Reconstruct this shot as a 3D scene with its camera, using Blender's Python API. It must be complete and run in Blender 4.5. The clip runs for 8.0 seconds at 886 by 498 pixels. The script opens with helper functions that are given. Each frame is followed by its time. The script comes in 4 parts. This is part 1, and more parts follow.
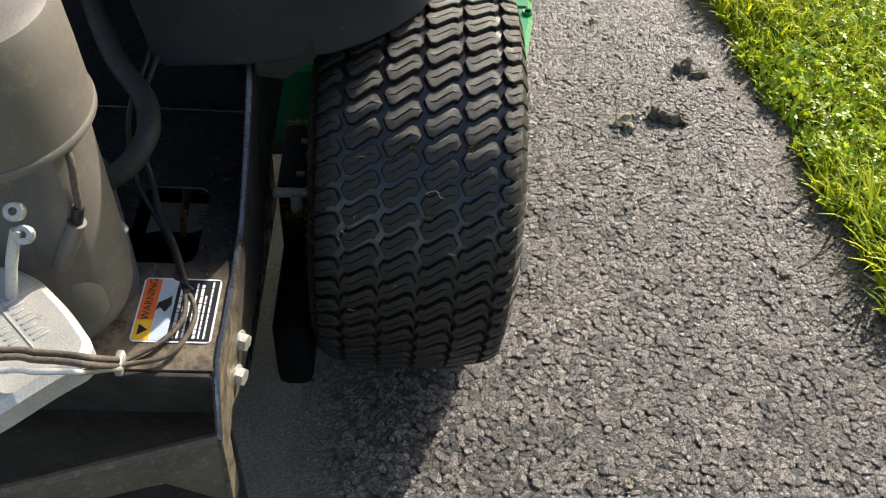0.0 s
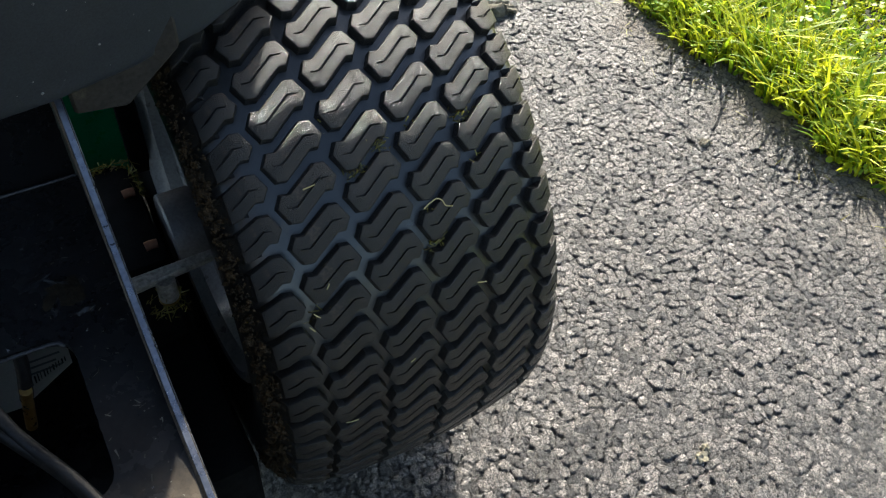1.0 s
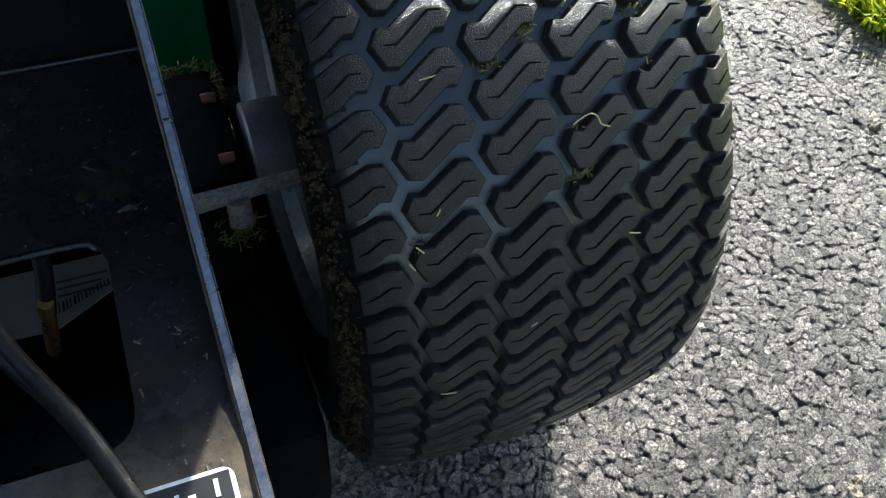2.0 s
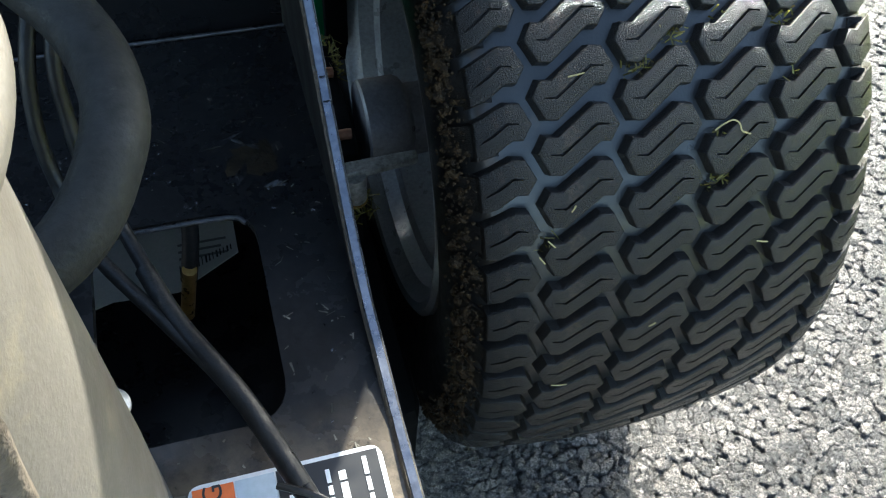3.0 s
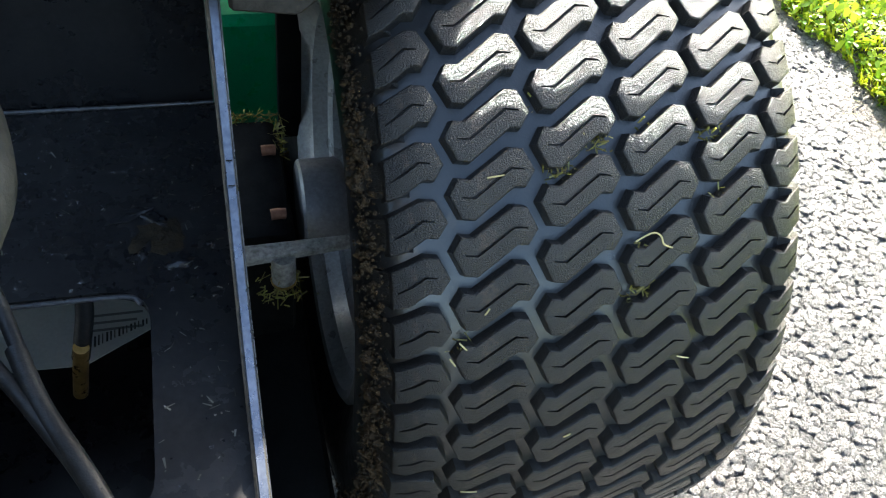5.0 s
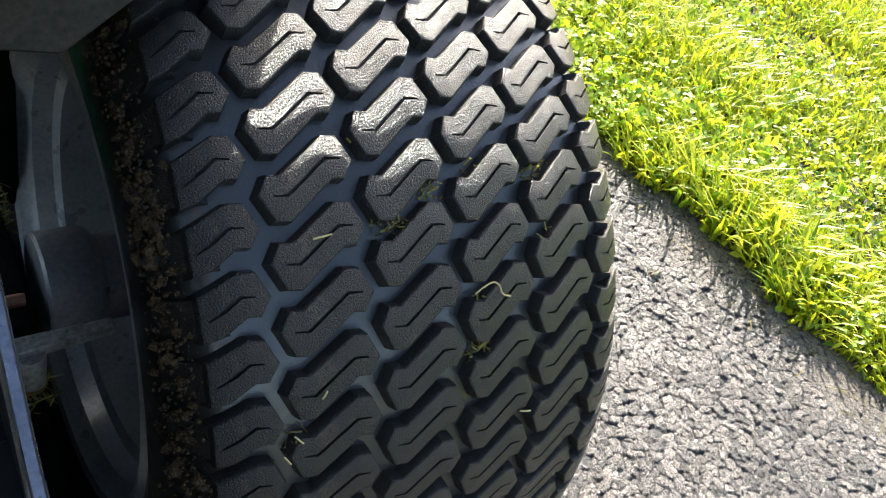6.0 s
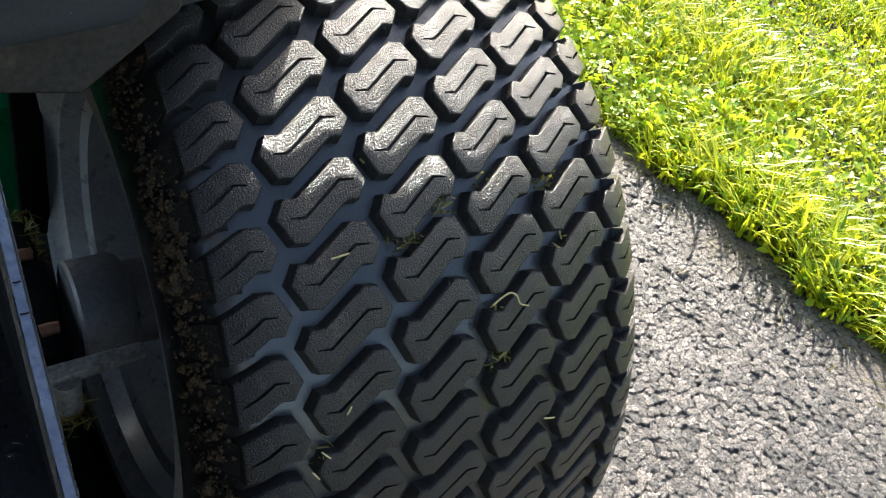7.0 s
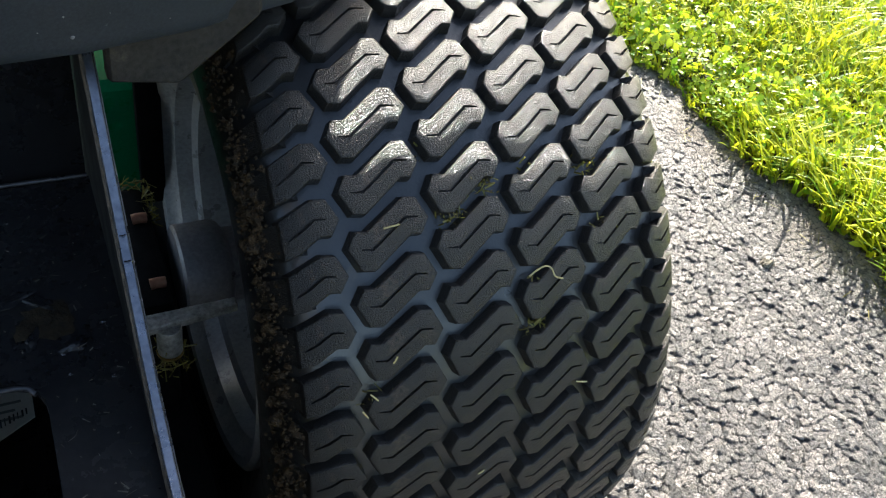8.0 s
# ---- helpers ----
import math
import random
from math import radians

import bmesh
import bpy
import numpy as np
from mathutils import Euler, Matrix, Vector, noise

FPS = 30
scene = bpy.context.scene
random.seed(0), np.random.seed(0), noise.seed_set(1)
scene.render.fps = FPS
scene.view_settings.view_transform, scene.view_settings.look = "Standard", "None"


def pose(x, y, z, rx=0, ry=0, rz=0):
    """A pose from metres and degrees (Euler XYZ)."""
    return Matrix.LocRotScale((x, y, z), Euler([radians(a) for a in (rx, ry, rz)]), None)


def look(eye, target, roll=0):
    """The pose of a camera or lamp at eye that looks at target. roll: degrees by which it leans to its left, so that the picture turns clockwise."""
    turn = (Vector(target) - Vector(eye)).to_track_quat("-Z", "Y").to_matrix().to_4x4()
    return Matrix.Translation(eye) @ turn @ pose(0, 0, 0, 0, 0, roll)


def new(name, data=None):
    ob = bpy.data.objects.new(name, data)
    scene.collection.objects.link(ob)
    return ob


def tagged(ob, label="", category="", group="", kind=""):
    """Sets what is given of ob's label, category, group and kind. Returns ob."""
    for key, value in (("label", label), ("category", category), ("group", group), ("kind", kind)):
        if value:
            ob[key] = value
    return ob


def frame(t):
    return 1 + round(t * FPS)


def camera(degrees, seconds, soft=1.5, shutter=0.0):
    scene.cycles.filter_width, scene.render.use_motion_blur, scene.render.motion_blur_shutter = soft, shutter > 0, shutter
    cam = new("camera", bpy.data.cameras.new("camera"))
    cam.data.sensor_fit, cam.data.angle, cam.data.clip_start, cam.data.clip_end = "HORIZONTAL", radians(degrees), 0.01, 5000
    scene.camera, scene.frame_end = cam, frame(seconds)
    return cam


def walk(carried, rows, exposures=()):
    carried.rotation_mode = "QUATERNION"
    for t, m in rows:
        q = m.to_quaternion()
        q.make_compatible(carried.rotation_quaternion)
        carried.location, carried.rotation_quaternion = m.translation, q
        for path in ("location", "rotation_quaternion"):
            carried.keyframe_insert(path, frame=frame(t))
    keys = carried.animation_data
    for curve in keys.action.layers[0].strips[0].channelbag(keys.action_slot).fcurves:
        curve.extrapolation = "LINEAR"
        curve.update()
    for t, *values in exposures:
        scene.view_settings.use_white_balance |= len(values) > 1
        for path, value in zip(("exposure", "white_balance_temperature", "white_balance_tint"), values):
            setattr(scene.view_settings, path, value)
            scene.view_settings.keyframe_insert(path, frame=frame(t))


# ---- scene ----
cam = camera(54.0, 8.0, soft=1.15)
PATH = [
    (0, (-0.026, -0.956, 1.177), (0.092, 0.368, -0.316), 5.7),
    (0.2, (-0.066, -0.840, 1.070), (0.166, 0.476, -0.416), 6.0),
    (0.5, (-0.119, -0.7, 1.003), (0.37, 0.519, -0.505), 7.2),
    (1, (-0.21, -0.59, 0.924), (0.498, 0.467, -0.619), 6.3),
    (1.5, (-0.16, -0.547, 0.797), (0.502, 0.54, -0.745), 4.0),
    (2, (-0.198, -0.524, 0.783), (0.327, 0.602, -0.785), 5.2),
    (2.2, (-0.219, -0.51, 0.799), (0.261, 0.623, -0.778), 4.3),
    (3.3, (-0.244, -0.505, 0.786), (0.138, 0.602, -0.836), 6.1),
    (3.5, (-0.237, -0.502, 0.782), (0.112, 0.602, -0.849), 5.6),
    (4, (-0.226, -0.471, 0.764), (0.106, 0.587, -0.901), 6.5),
    (4.5, (-0.211, -0.479, 0.781), (0.134, 0.572, -0.886), 7.8),
    (5, (-0.204, -0.497, 0.79), (0.285, 0.735, -0.707), 10.8),
    (5.2, (-0.246, -0.49, 0.786), (0.44, 0.808, -0.571), 15.2),
    (6.3, (-0.23, -0.424, 0.735), (0.891, 0.598, -0.567), 22.1),
    (6.5, (-0.238, -0.424, 0.74), (0.875, 0.625, -0.549), 21.0),
    (7, (-0.231, -0.438, 0.752), (0.812, 0.666, -0.549), 18.1),
    (7.5, (-0.224, -0.478, 0.779), (0.658, 0.702, -0.573), 14.6),
    (8, (-0.228, -0.491, 0.794), (0.585, 0.705, -0.588), 14.2),
]
EXPOSURES = [(0.0, 0.24, 6800, 9), (0.5, 0.46, 6650, 8), (1.0, 0.66, 6450, 6), (2.0, 0.88, 6150, 3), (3.5, 1.82, 6150, 2), (4.5, 2.14, 6200, 3), (5.0, 2.04, 6400, 5), (6.5, 1.18, 6650, 9), (8.0, 1.24, 6550, 7)]
walk(cam, [(t, look(eye, target, roll)) for t, eye, target, roll in PATH], [(t, e + 1.04, k, tint) for t, e, k, tint in EXPOSURES])

# ---- light ----
AZ, EL = radians(38), radians(32)
sun_way = Vector((math.sin(AZ) * math.cos(EL), math.cos(AZ) * math.cos(EL), math.sin(EL)))
sun = new("sun", bpy.data.lights.new("sun", "SUN"))
sun.data.energy, sun.data.angle, sun.data.color = 4.0, radians(0.5), (1.0, 0.94, 0.86)
sun.matrix_world = look(sun_way * 5, (0, 0, 0))
world = bpy.data.worlds.new("sky")
scene.world = world
world.use_nodes = True
sky = world.node_tree.nodes.new("ShaderNodeTexSky")
sky.sky_type, sky.sun_disc, sky.sun_elevation, sky.sun_rotation = "NISHITA", False, EL, AZ
sky.dust_density, sky.ozone_density = 2.0, 0.4
world.node_tree.links.new(sky.outputs[0], world.node_tree.nodes["Background"].inputs[0])
world.node_tree.nodes["Background"].inputs[1].default_value = 0.11


# ---- materials ----
def material(name, a, b, rough=0.6, metal=0.0, grain=300.0, blotch=12.0, bump=0.3, depth=0.0006, dust=None, dust_amount=0.0, spread=0.15, coat=0.0, soil=25.0, sheen=0.5, film=0.2, zone=None):
    """Two tones mixed by noise at two scales, fine relief, uneven gloss, and patches of dust."""
    m = bpy.data.materials.new(name)
    m.use_nodes = True
    n, l = m.node_tree.nodes, m.node_tree.links
    p = n["Principled BSDF"]
    tc = n.new("ShaderNodeTexCoord")

    def noise_at(scale, detail=5.0, roughness=0.6):
        t = n.new("ShaderNodeTexNoise")
        t.inputs["Scale"].default_value, t.inputs["Detail"].default_value, t.inputs["Roughness"].default_value = scale, detail, roughness
        l.new(tc.outputs["Object"], t.inputs["Vector"])
        return t.outputs["Fac"]

    def ramp(source, low, high):
        r = n.new("ShaderNodeMapRange")
        r.inputs["From Min"].default_value, r.inputs["From Max"].default_value = low, high
        l.new(source, r.inputs["Value"])
        return r.outputs["Result"]

    def mix(fac, c1, c2):
        x = n.new("ShaderNodeMix")
        x.data_type = "RGBA"
        for socket, v in ((x.inputs[6], c1), (x.inputs[7], c2)):
            if isinstance(v, tuple):
                socket.default_value = (*v, 1)
            else:
                l.new(v, socket)
        l.new(fac, x.inputs[0])
        return x.outputs[2]

    big, fine = noise_at(blotch), noise_at(grain, 3.0)
    add = n.new("ShaderNodeMath")
    add.operation = "ADD"
    l.new(big, add.inputs[0]), l.new(fine, add.inputs[1])
    colour = mix(ramp(add.outputs[0], 0.75, 1.25), a, b)
    if dust:
        amount = ramp(noise_at(soil, 8.0, 0.75), 0.66 - 0.3 * dust_amount, 0.9 - 0.3 * dust_amount)
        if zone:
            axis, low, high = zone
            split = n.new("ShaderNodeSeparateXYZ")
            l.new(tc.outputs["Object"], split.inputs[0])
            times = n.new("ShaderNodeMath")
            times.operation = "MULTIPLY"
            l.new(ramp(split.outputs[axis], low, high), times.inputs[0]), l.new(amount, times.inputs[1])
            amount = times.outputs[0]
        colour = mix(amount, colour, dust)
    l.new(colour, p.inputs["Base Color"])
    rr = n.new("ShaderNodeMapRange")
    rr.inputs["From Min"].default_value, rr.inputs["From Max"].default_value = 0.3, 0.7
    rr.inputs["To Min"].default_value, rr.inputs["To Max"].default_value = max(0.02, rough - spread), min(1.0, rough + spread)
    l.new(noise_at(blotch * 2.3), rr.inputs["Value"])
    l.new(rr.outputs[0], p.inputs["Roughness"])
    p.inputs["Metallic"].default_value, p.inputs["Coat Weight"].default_value = metal, coat
    p.inputs["Specular IOR Level"].default_value, p.inputs["Coat Roughness"].default_value = sheen, film
    bp = n.new("ShaderNodeBump")
    bp.inputs["Strength"].default_value, bp.inputs["Distance"].default_value = bump, depth
    l.new(fine, bp.inputs["Height"])
    l.new(bp.outputs[0], p.inputs["Normal"])
    if coat:
        l.new(bp.outputs[0], p.inputs["Coat Normal"])
    return m


def plain(name, colour, rough=0.5, metal=0.0):
    return material(name, tuple(c * 0.85 for c in colour), colour, rough, metal, 400, 30, 0.1, 0.0002, spread=0.08)


DUST = (0.20, 0.165, 0.12)
RUBBER = material("tread rubber", (0.0070, 0.0062, 0.0052), (0.018, 0.0150, 0.0118), 0.42, 0, 1150, 22, 0.9, 0.0012, (0.105, 0.070, 0.042), 0.24, 0.12, 0.48, 60, 0.18, 0.14)
SIDEWALL = material("sidewall rubber", (0.006, 0.006, 0.006), (0.012, 0.0115, 0.011), 0.38, 0, 500, 30, 0.3, 0.0006, (0.07, 0.05, 0.03), 0.3, 0.12, 0.35, 25, 0.5, 0.2)
PLASTIC = material("black tank plastic", (0.019, 0.0225, 0.027), (0.033, 0.038, 0.045), 0.48, 0, 700, 9, 0.3, 0.0003, (0.30, 0.29, 0.27), 0.0, 0.08, soil=150, sheen=0.3)
PAINT = material("black painted steel", (0.006, 0.006, 0.007), (0.013, 0.013, 0.0145), 0.3, 0, 250, 14, 0.25, 0.0005, (0.055, 0.046, 0.037), 0.1, 0.14, sheen=0.32)
DUSTY = material("dusty black paint", (0.080, 0.066, 0.047), (0.125, 0.103, 0.073), 0.75, 0, 300, 18, 0.6, 0.0008, (0.23, 0.185, 0.12), 0.45, sheen=0.3, soil=110)
EDGE = material("worn plate edge", (0.10, 0.11, 0.135), (0.185, 0.195, 0.225), 0.3, 0.85, 300, 40, 0.4, 0.0004, (0.09, 0.063, 0.04), 0.3, 0.1, soil=35)
STEEL = material("dull wheel steel", (0.30, 0.292, 0.275), (0.46, 0.45, 0.425), 0.38, 0.3, 300, 20, 0.3, 0.0004, (0.10, 0.082, 0.06), 0.35)
ZINC = material("zinc plated steel", (0.50, 0.48, 0.42), (0.72, 0.70, 0.64), 0.4, 0.7, 400, 60, 0.2, 0.0003, DUST, 0.3)
BRASS = material("old brass", (0.35, 0.22, 0.07), (0.55, 0.36, 0.12), 0.35, 0.9, 300, 60, 0.2, 0.0003, (0.12, 0.08, 0.04), 0.3)
COPPER = material("rusty copper", (0.16, 0.07, 0.04), (0.26, 0.12, 0.07), 0.6, 0.5, 300, 60)
ALU = material("cast aluminium", (0.40, 0.385, 0.355), (0.56, 0.545, 0.50), 0.42, 0.45, 500, 20, 0.6, 0.0006, (0.30, 0.25, 0.18), 0.3, soil=40)
SHROUD = material("grey engine plastic", (0.100, 0.088, 0.073), (0.132, 0.118, 0.100), 0.5, 0, 600, 14, 0.4, 0.0004, (0.20, 0.17, 0.115), 0.4, soil=35)
BASE = material("dark engine base paint", (0.030, 0.032, 0.036), (0.060, 0.063, 0.070), 0.5, 0, 400, 20, 0.4, 0.0005, (0.16, 0.14, 0.11), 0.3, soil=40)
HOSE = material("black rubber hose", (0.014, 0.0137, 0.0122), (0.027, 0.0264, 0.0235), 0.62, 0, 300, 40, 0.6, 0.0008, (0.10, 0.098, 0.08), 0.28, soil=70, sheen=0.25)
CABLE = material("cable sheath", (0.007, 0.007, 0.007), (0.016, 0.0155, 0.015), 0.42, 0, 300, 60, 0.6, 0.0006, (0.10, 0.085, 0.065), 0.25, soil=90, sheen=0.3)
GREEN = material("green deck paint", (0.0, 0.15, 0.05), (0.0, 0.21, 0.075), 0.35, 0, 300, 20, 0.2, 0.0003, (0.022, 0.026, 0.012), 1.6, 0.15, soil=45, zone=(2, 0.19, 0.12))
GRIME = material("grimy dark paint", (0.014, 0.0125, 0.011), (0.034, 0.030, 0.026), 0.7, 0, 300, 25, 0.6, 0.0008, (0.10, 0.083, 0.06), 0.25, sheen=0.25, soil=50)
CAKED = material("caked dirt", (0.008, 0.006, 0.003), (0.075, 0.043, 0.015), 0.7, 0, 500, 190, 1.0, 0.002, sheen=0.35)
WHITE = plain("white decal print", (0.72, 0.73, 0.74), 0.4)
PALE = plain("pale blue decal print", (0.45, 0.53, 0.60), 0.4)
ORANGE = plain("orange decal print", (0.75, 0.16, 0.03), 0.4)
YELLOW = plain("yellow decal print", (0.85, 0.48, 0.03), 0.4)
INK = plain("black decal print", (0.015, 0.015, 0.016), 0.4)
PAPER = plain("label paper", (0.55, 0.54, 0.52), 0.6)
GREY = plain("grey label print", (0.16, 0.16, 0.165), 0.6)
STRAW = plain("dry grass", (0.42, 0.34, 0.15), 0.8)
SEAM = material("worn seam", (0.035, 0.036, 0.04), (0.085, 0.086, 0.095), 0.35, 0.5, 300, 60, 0.5, 0.0006, (0.03, 0.025, 0.02), 0.4, soil=80)
DRUM = material("grimy drum steel", (0.14, 0.134, 0.137), (0.23, 0.22, 0.222), 0.42, 0.2, 300, 25, 0.4, 0.0006, (0.10, 0.075, 0.05), 0.3, soil=45)
BLACK = material("matte black steel", (0.0035, 0.0035, 0.0035), (0.007, 0.0068, 0.0064), 0.85, 0, 300, 30, 0.4, 0.0006, (0.02, 0.016, 0.011), 0.15, sheen=0.08)
DECKPAINT = material("dusty engine plate paint", (0.008, 0.008, 0.0088), (0.018, 0.0176, 0.018), 0.26, 0, 250, 14, 0.25, 0.0005, (0.17, 0.135, 0.095), 1.15, 0.14, sheen=0.32, soil=55, zone=(1, -0.325, -0.385))
PLATEPAINT = material("dusty frame plate paint", (0.010, 0.0095, 0.009), (0.022, 0.020, 0.018), 0.55, 0, 250, 14, 0.08, 0.0003, (0.155, 0.124, 0.08), 1.0, 0.12, sheen=0.3, soil=80, zone=(1, -0.29, -0.41))
WORN = material("worn bracket steel", (0.12, 0.112, 0.10), (0.34, 0.325, 0.30), 0.5, 0.3, 300, 60, 0.5, 0.0006, (0.09, 0.07, 0.05), 0.45, soil=60)
SLUDGE = material("brown road grime", (0.045, 0.034, 0.024), (0.115, 0.09, 0.065), 0.8, 0, 300, 40, 1.0, 0.001, (0.20, 0.16, 0.12), 0.3)
MUD = material("dried mud", (0.13, 0.11, 0.07), (0.31, 0.27, 0.185), 0.95, 0, 300, 50, 1.0, 0.002)
DARKMUD = material("damp mud", (0.06, 0.05, 0.033), (0.20, 0.17, 0.115), 0.9, 0, 300, 50, 1.0, 0.002)


def asphalt_material():
    m = material("asphalt", (0.058, 0.053, 0.0485), (0.136, 0.125, 0.115), 0.38, 0, 1000, 5, 0.5, 0.0004, spread=0.10, sheen=0.75)
    n, l = m.node_tree.nodes, m.node_tree.links
    p = n["Principled BSDF"]
    base = p.inputs["Base Color"].links[0].from_socket
    tone = n.new("ShaderNodeAttribute")
    tone.attribute_name = "stone"
    tint = n.new("ShaderNodeValToRGB")
    tint.color_ramp.elements[0].color, tint.color_ramp.elements[1].color = (0.30, 0.295, 0.295, 1), (2.5, 2.40, 2.30, 1)
    l.new(tone.outputs["Fac"], tint.inputs[0])
    mul = n.new("ShaderNodeMix")
    mul.data_type, mul.blend_type = "RGBA", "MULTIPLY"
    mul.inputs[0].default_value = 1.0
    l.new(base, mul.inputs[6]), l.new(tint.outputs[0], mul.inputs[7])
    brown = n.new("ShaderNodeMix")
    brown.data_type = "RGBA"
    brown.inputs[7].default_value = (0.20, 0.155, 0.112, 1)
    edge = n.new("ShaderNodeAttribute")
    edge.attribute_name = "silt"
    l.new(edge.outputs["Fac"], brown.inputs[0]), l.new(mul.outputs[2], brown.inputs[6])
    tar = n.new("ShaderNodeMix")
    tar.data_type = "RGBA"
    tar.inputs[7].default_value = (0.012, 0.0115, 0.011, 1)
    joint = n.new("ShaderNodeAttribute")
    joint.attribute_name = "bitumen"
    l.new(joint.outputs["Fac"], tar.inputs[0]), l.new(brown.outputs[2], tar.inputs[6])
    tc = n.new("ShaderNodeTexCoord")
    grit = n.new("ShaderNodeTexNoise")
    grit.inputs["Scale"].default_value, grit.inputs["Detail"].default_value, grit.inputs["Roughness"].default_value = 420.0, 4.0, 0.7
    l.new(tc.outputs["Object"], grit.inputs["Vector"])
    warp = n.new("ShaderNodeMix")
    warp.data_type, warp.blend_type = "RGBA", "LINEAR_LIGHT"
    warp.inputs[0].default_value = 0.0045
    l.new(tc.outputs["Object"], warp.inputs[6]), l.new(grit.outputs["Color"], warp.inputs[7])
    grains = n.new("ShaderNodeTexVoronoi")
    grains.feature = "DISTANCE_TO_EDGE"
    grains.inputs["Scale"].default_value = 130.0
    l.new(warp.outputs[2], grains.inputs["Vector"])
    crack = n.new("ShaderNodeMapRange")
    crack.inputs["From Min"].default_value, crack.inputs["From Max"].default_value = 0.0, 0.10
    crack.inputs["To Min"].default_value, crack.inputs["To Max"].default_value = 0.22, 1.14
    l.new(grains.outputs["Distance"], crack.inputs["Value"])
    pits = n.new("ShaderNodeMapRange")
    pits.inputs["From Min"].default_value, pits.inputs["From Max"].default_value = 0.40, 0.56
    pits.inputs["To Min"].default_value, pits.inputs["To Max"].default_value = 0.28, 1.32
    l.new(grit.outputs["Fac"], pits.inputs["Value"])
    both = n.new("ShaderNodeMath")
    both.operation = "MULTIPLY"
    l.new(crack.outputs[0], both.inputs[0]), l.new(pits.outputs[0], both.inputs[1])
    bare = n.new("ShaderNodeMix")
    bare.data_type = "FLOAT"
    bare.inputs[3].default_value = 0.85
    l.new(edge.outputs["Fac"], bare.inputs[0]), l.new(both.outputs[0], bare.inputs[2])
    chipped = n.new("ShaderNodeMix")
    chipped.data_type, chipped.blend_type = "RGBA", "MULTIPLY"
    chipped.inputs[0].default_value = 1.0
    l.new(tar.outputs[2], chipped.inputs[6]), l.new(bare.outputs[0], chipped.inputs[7])
    l.new(chipped.outputs[2], p.inputs["Base Color"])
    relief = n.new("ShaderNodeBump")
    relief.inputs["Strength"].default_value, relief.inputs["Distance"].default_value = 0.85, 0.0017
    l.new(both.outputs[0], relief.inputs["Height"])
    l.new(p.inputs["Normal"].links[0].from_socket, relief.inputs["Normal"])
    l.new(relief.outputs[0], p.inputs["Normal"])
    gloss = p.inputs["Roughness"].links[0].from_socket
    dull = n.new("ShaderNodeMath")
    dull.operation, dull.inputs[1].default_value, dull.use_clamp = "MULTIPLY_ADD", 0.5, True
    l.new(edge.outputs["Fac"], dull.inputs[0]), l.new(gloss, dull.inputs[2])
    l.new(dull.outputs[0], p.inputs["Roughness"])
    return m


def leaf_material(name, low, high, rough=0.45):
    m = bpy.data.materials.new(name)
    m.use_nodes = True
    n, l = m.node_tree.nodes, m.node_tree.links
    p, out = n["Principled BSDF"], n["Material Output"]
    geo = n.new("ShaderNodeNewGeometry")
    ramp = n.new("ShaderNodeValToRGB")
    ramp.color_ramp.elements[0].color, ramp.color_ramp.elements[1].color = (*low, 1), (*high, 1)
    l.new(geo.outputs["Random Per Island"], ramp.inputs[0])
    l.new(ramp.outputs[0], p.inputs["Base Color"])
    p.inputs["Roughness"].default_value, p.inputs["Specular IOR Level"].default_value = rough, 0.5
    tr = n.new("ShaderNodeBsdfTranslucent")
    l.new(ramp.outputs[0], tr.inputs[0])
    mixed = n.new("ShaderNodeMixShader")
    mixed.inputs[0].default_value = 0.5
    l.new(p.outputs[0], mixed.inputs[1]), l.new(tr.outputs[0], mixed.inputs[2])
    l.new(mixed.outputs[0], out.inputs[0])
    return m


ASPHALT = asphalt_material()
BLADE = leaf_material("grass blades", (0.085, 0.20, 0.008), (0.74, 0.72, 0.03))
CLOVER = leaf_material("clover leaves", (0.12, 0.27, 0.010), (0.52, 0.58, 0.03))
WEED = leaf_material("weed leaves", (0.07, 0.18, 0.012), (0.55, 0.58, 0.03), 0.33)
SOIL = material("lawn soil", (0.018, 0.021, 0.008), (0.050, 0.052, 0.020), 0.95, 0, 200, 30, 1.0, 0.003)


# ---- mesh helpers ----
def link(name, mesh, mat, parent=None, label="", smooth=False):
    ob = new(name, mesh)
    if mat:
        mesh.materials.append(mat)
    if parent:
        ob.parent = parent
    if smooth:
        mesh.polygons.foreach_set("use_smooth", [True] * len(mesh.polygons))
        mesh.set_sharp_from_angle(angle=radians(40))
    return tagged(ob, label)


def part(name, bm, mat, parent, label="", smooth=True):
    """One bmesh as one mesh object under a thing or a part."""
    bmesh.ops.recalc_face_normals(bm, faces=bm.faces)
    mesh = bpy.data.meshes.new(name)
    bm.to_mesh(mesh)
    bm.free()
    return link(name, mesh, mat, parent, label, smooth)


def rounded(bm, width, segments=2):
    bmesh.ops.bevel(bm, geom=[e for e in bm.edges if len(e.link_faces) == 2 and e.calc_face_angle(0) > 0.5], offset=width, segments=segments, profile=0.5, affect="EDGES", clamp_overlap=True)
    return bm


def box(x0, x1, y0, y1, z0, z1, bevel=0.002, m=None):
    bm = bmesh.new()
    bmesh.ops.create_cube(bm, size=1, matrix=pose((x0 + x1) / 2, (y0 + y1) / 2, (z0 + z1) / 2) @ Matrix.Diagonal((x1 - x0, y1 - y0, z1 - z0, 1)))
    if m:
        bmesh.ops.transform(bm, matrix=m, verts=bm.verts)
    return rounded(bm, bevel) if bevel else bm


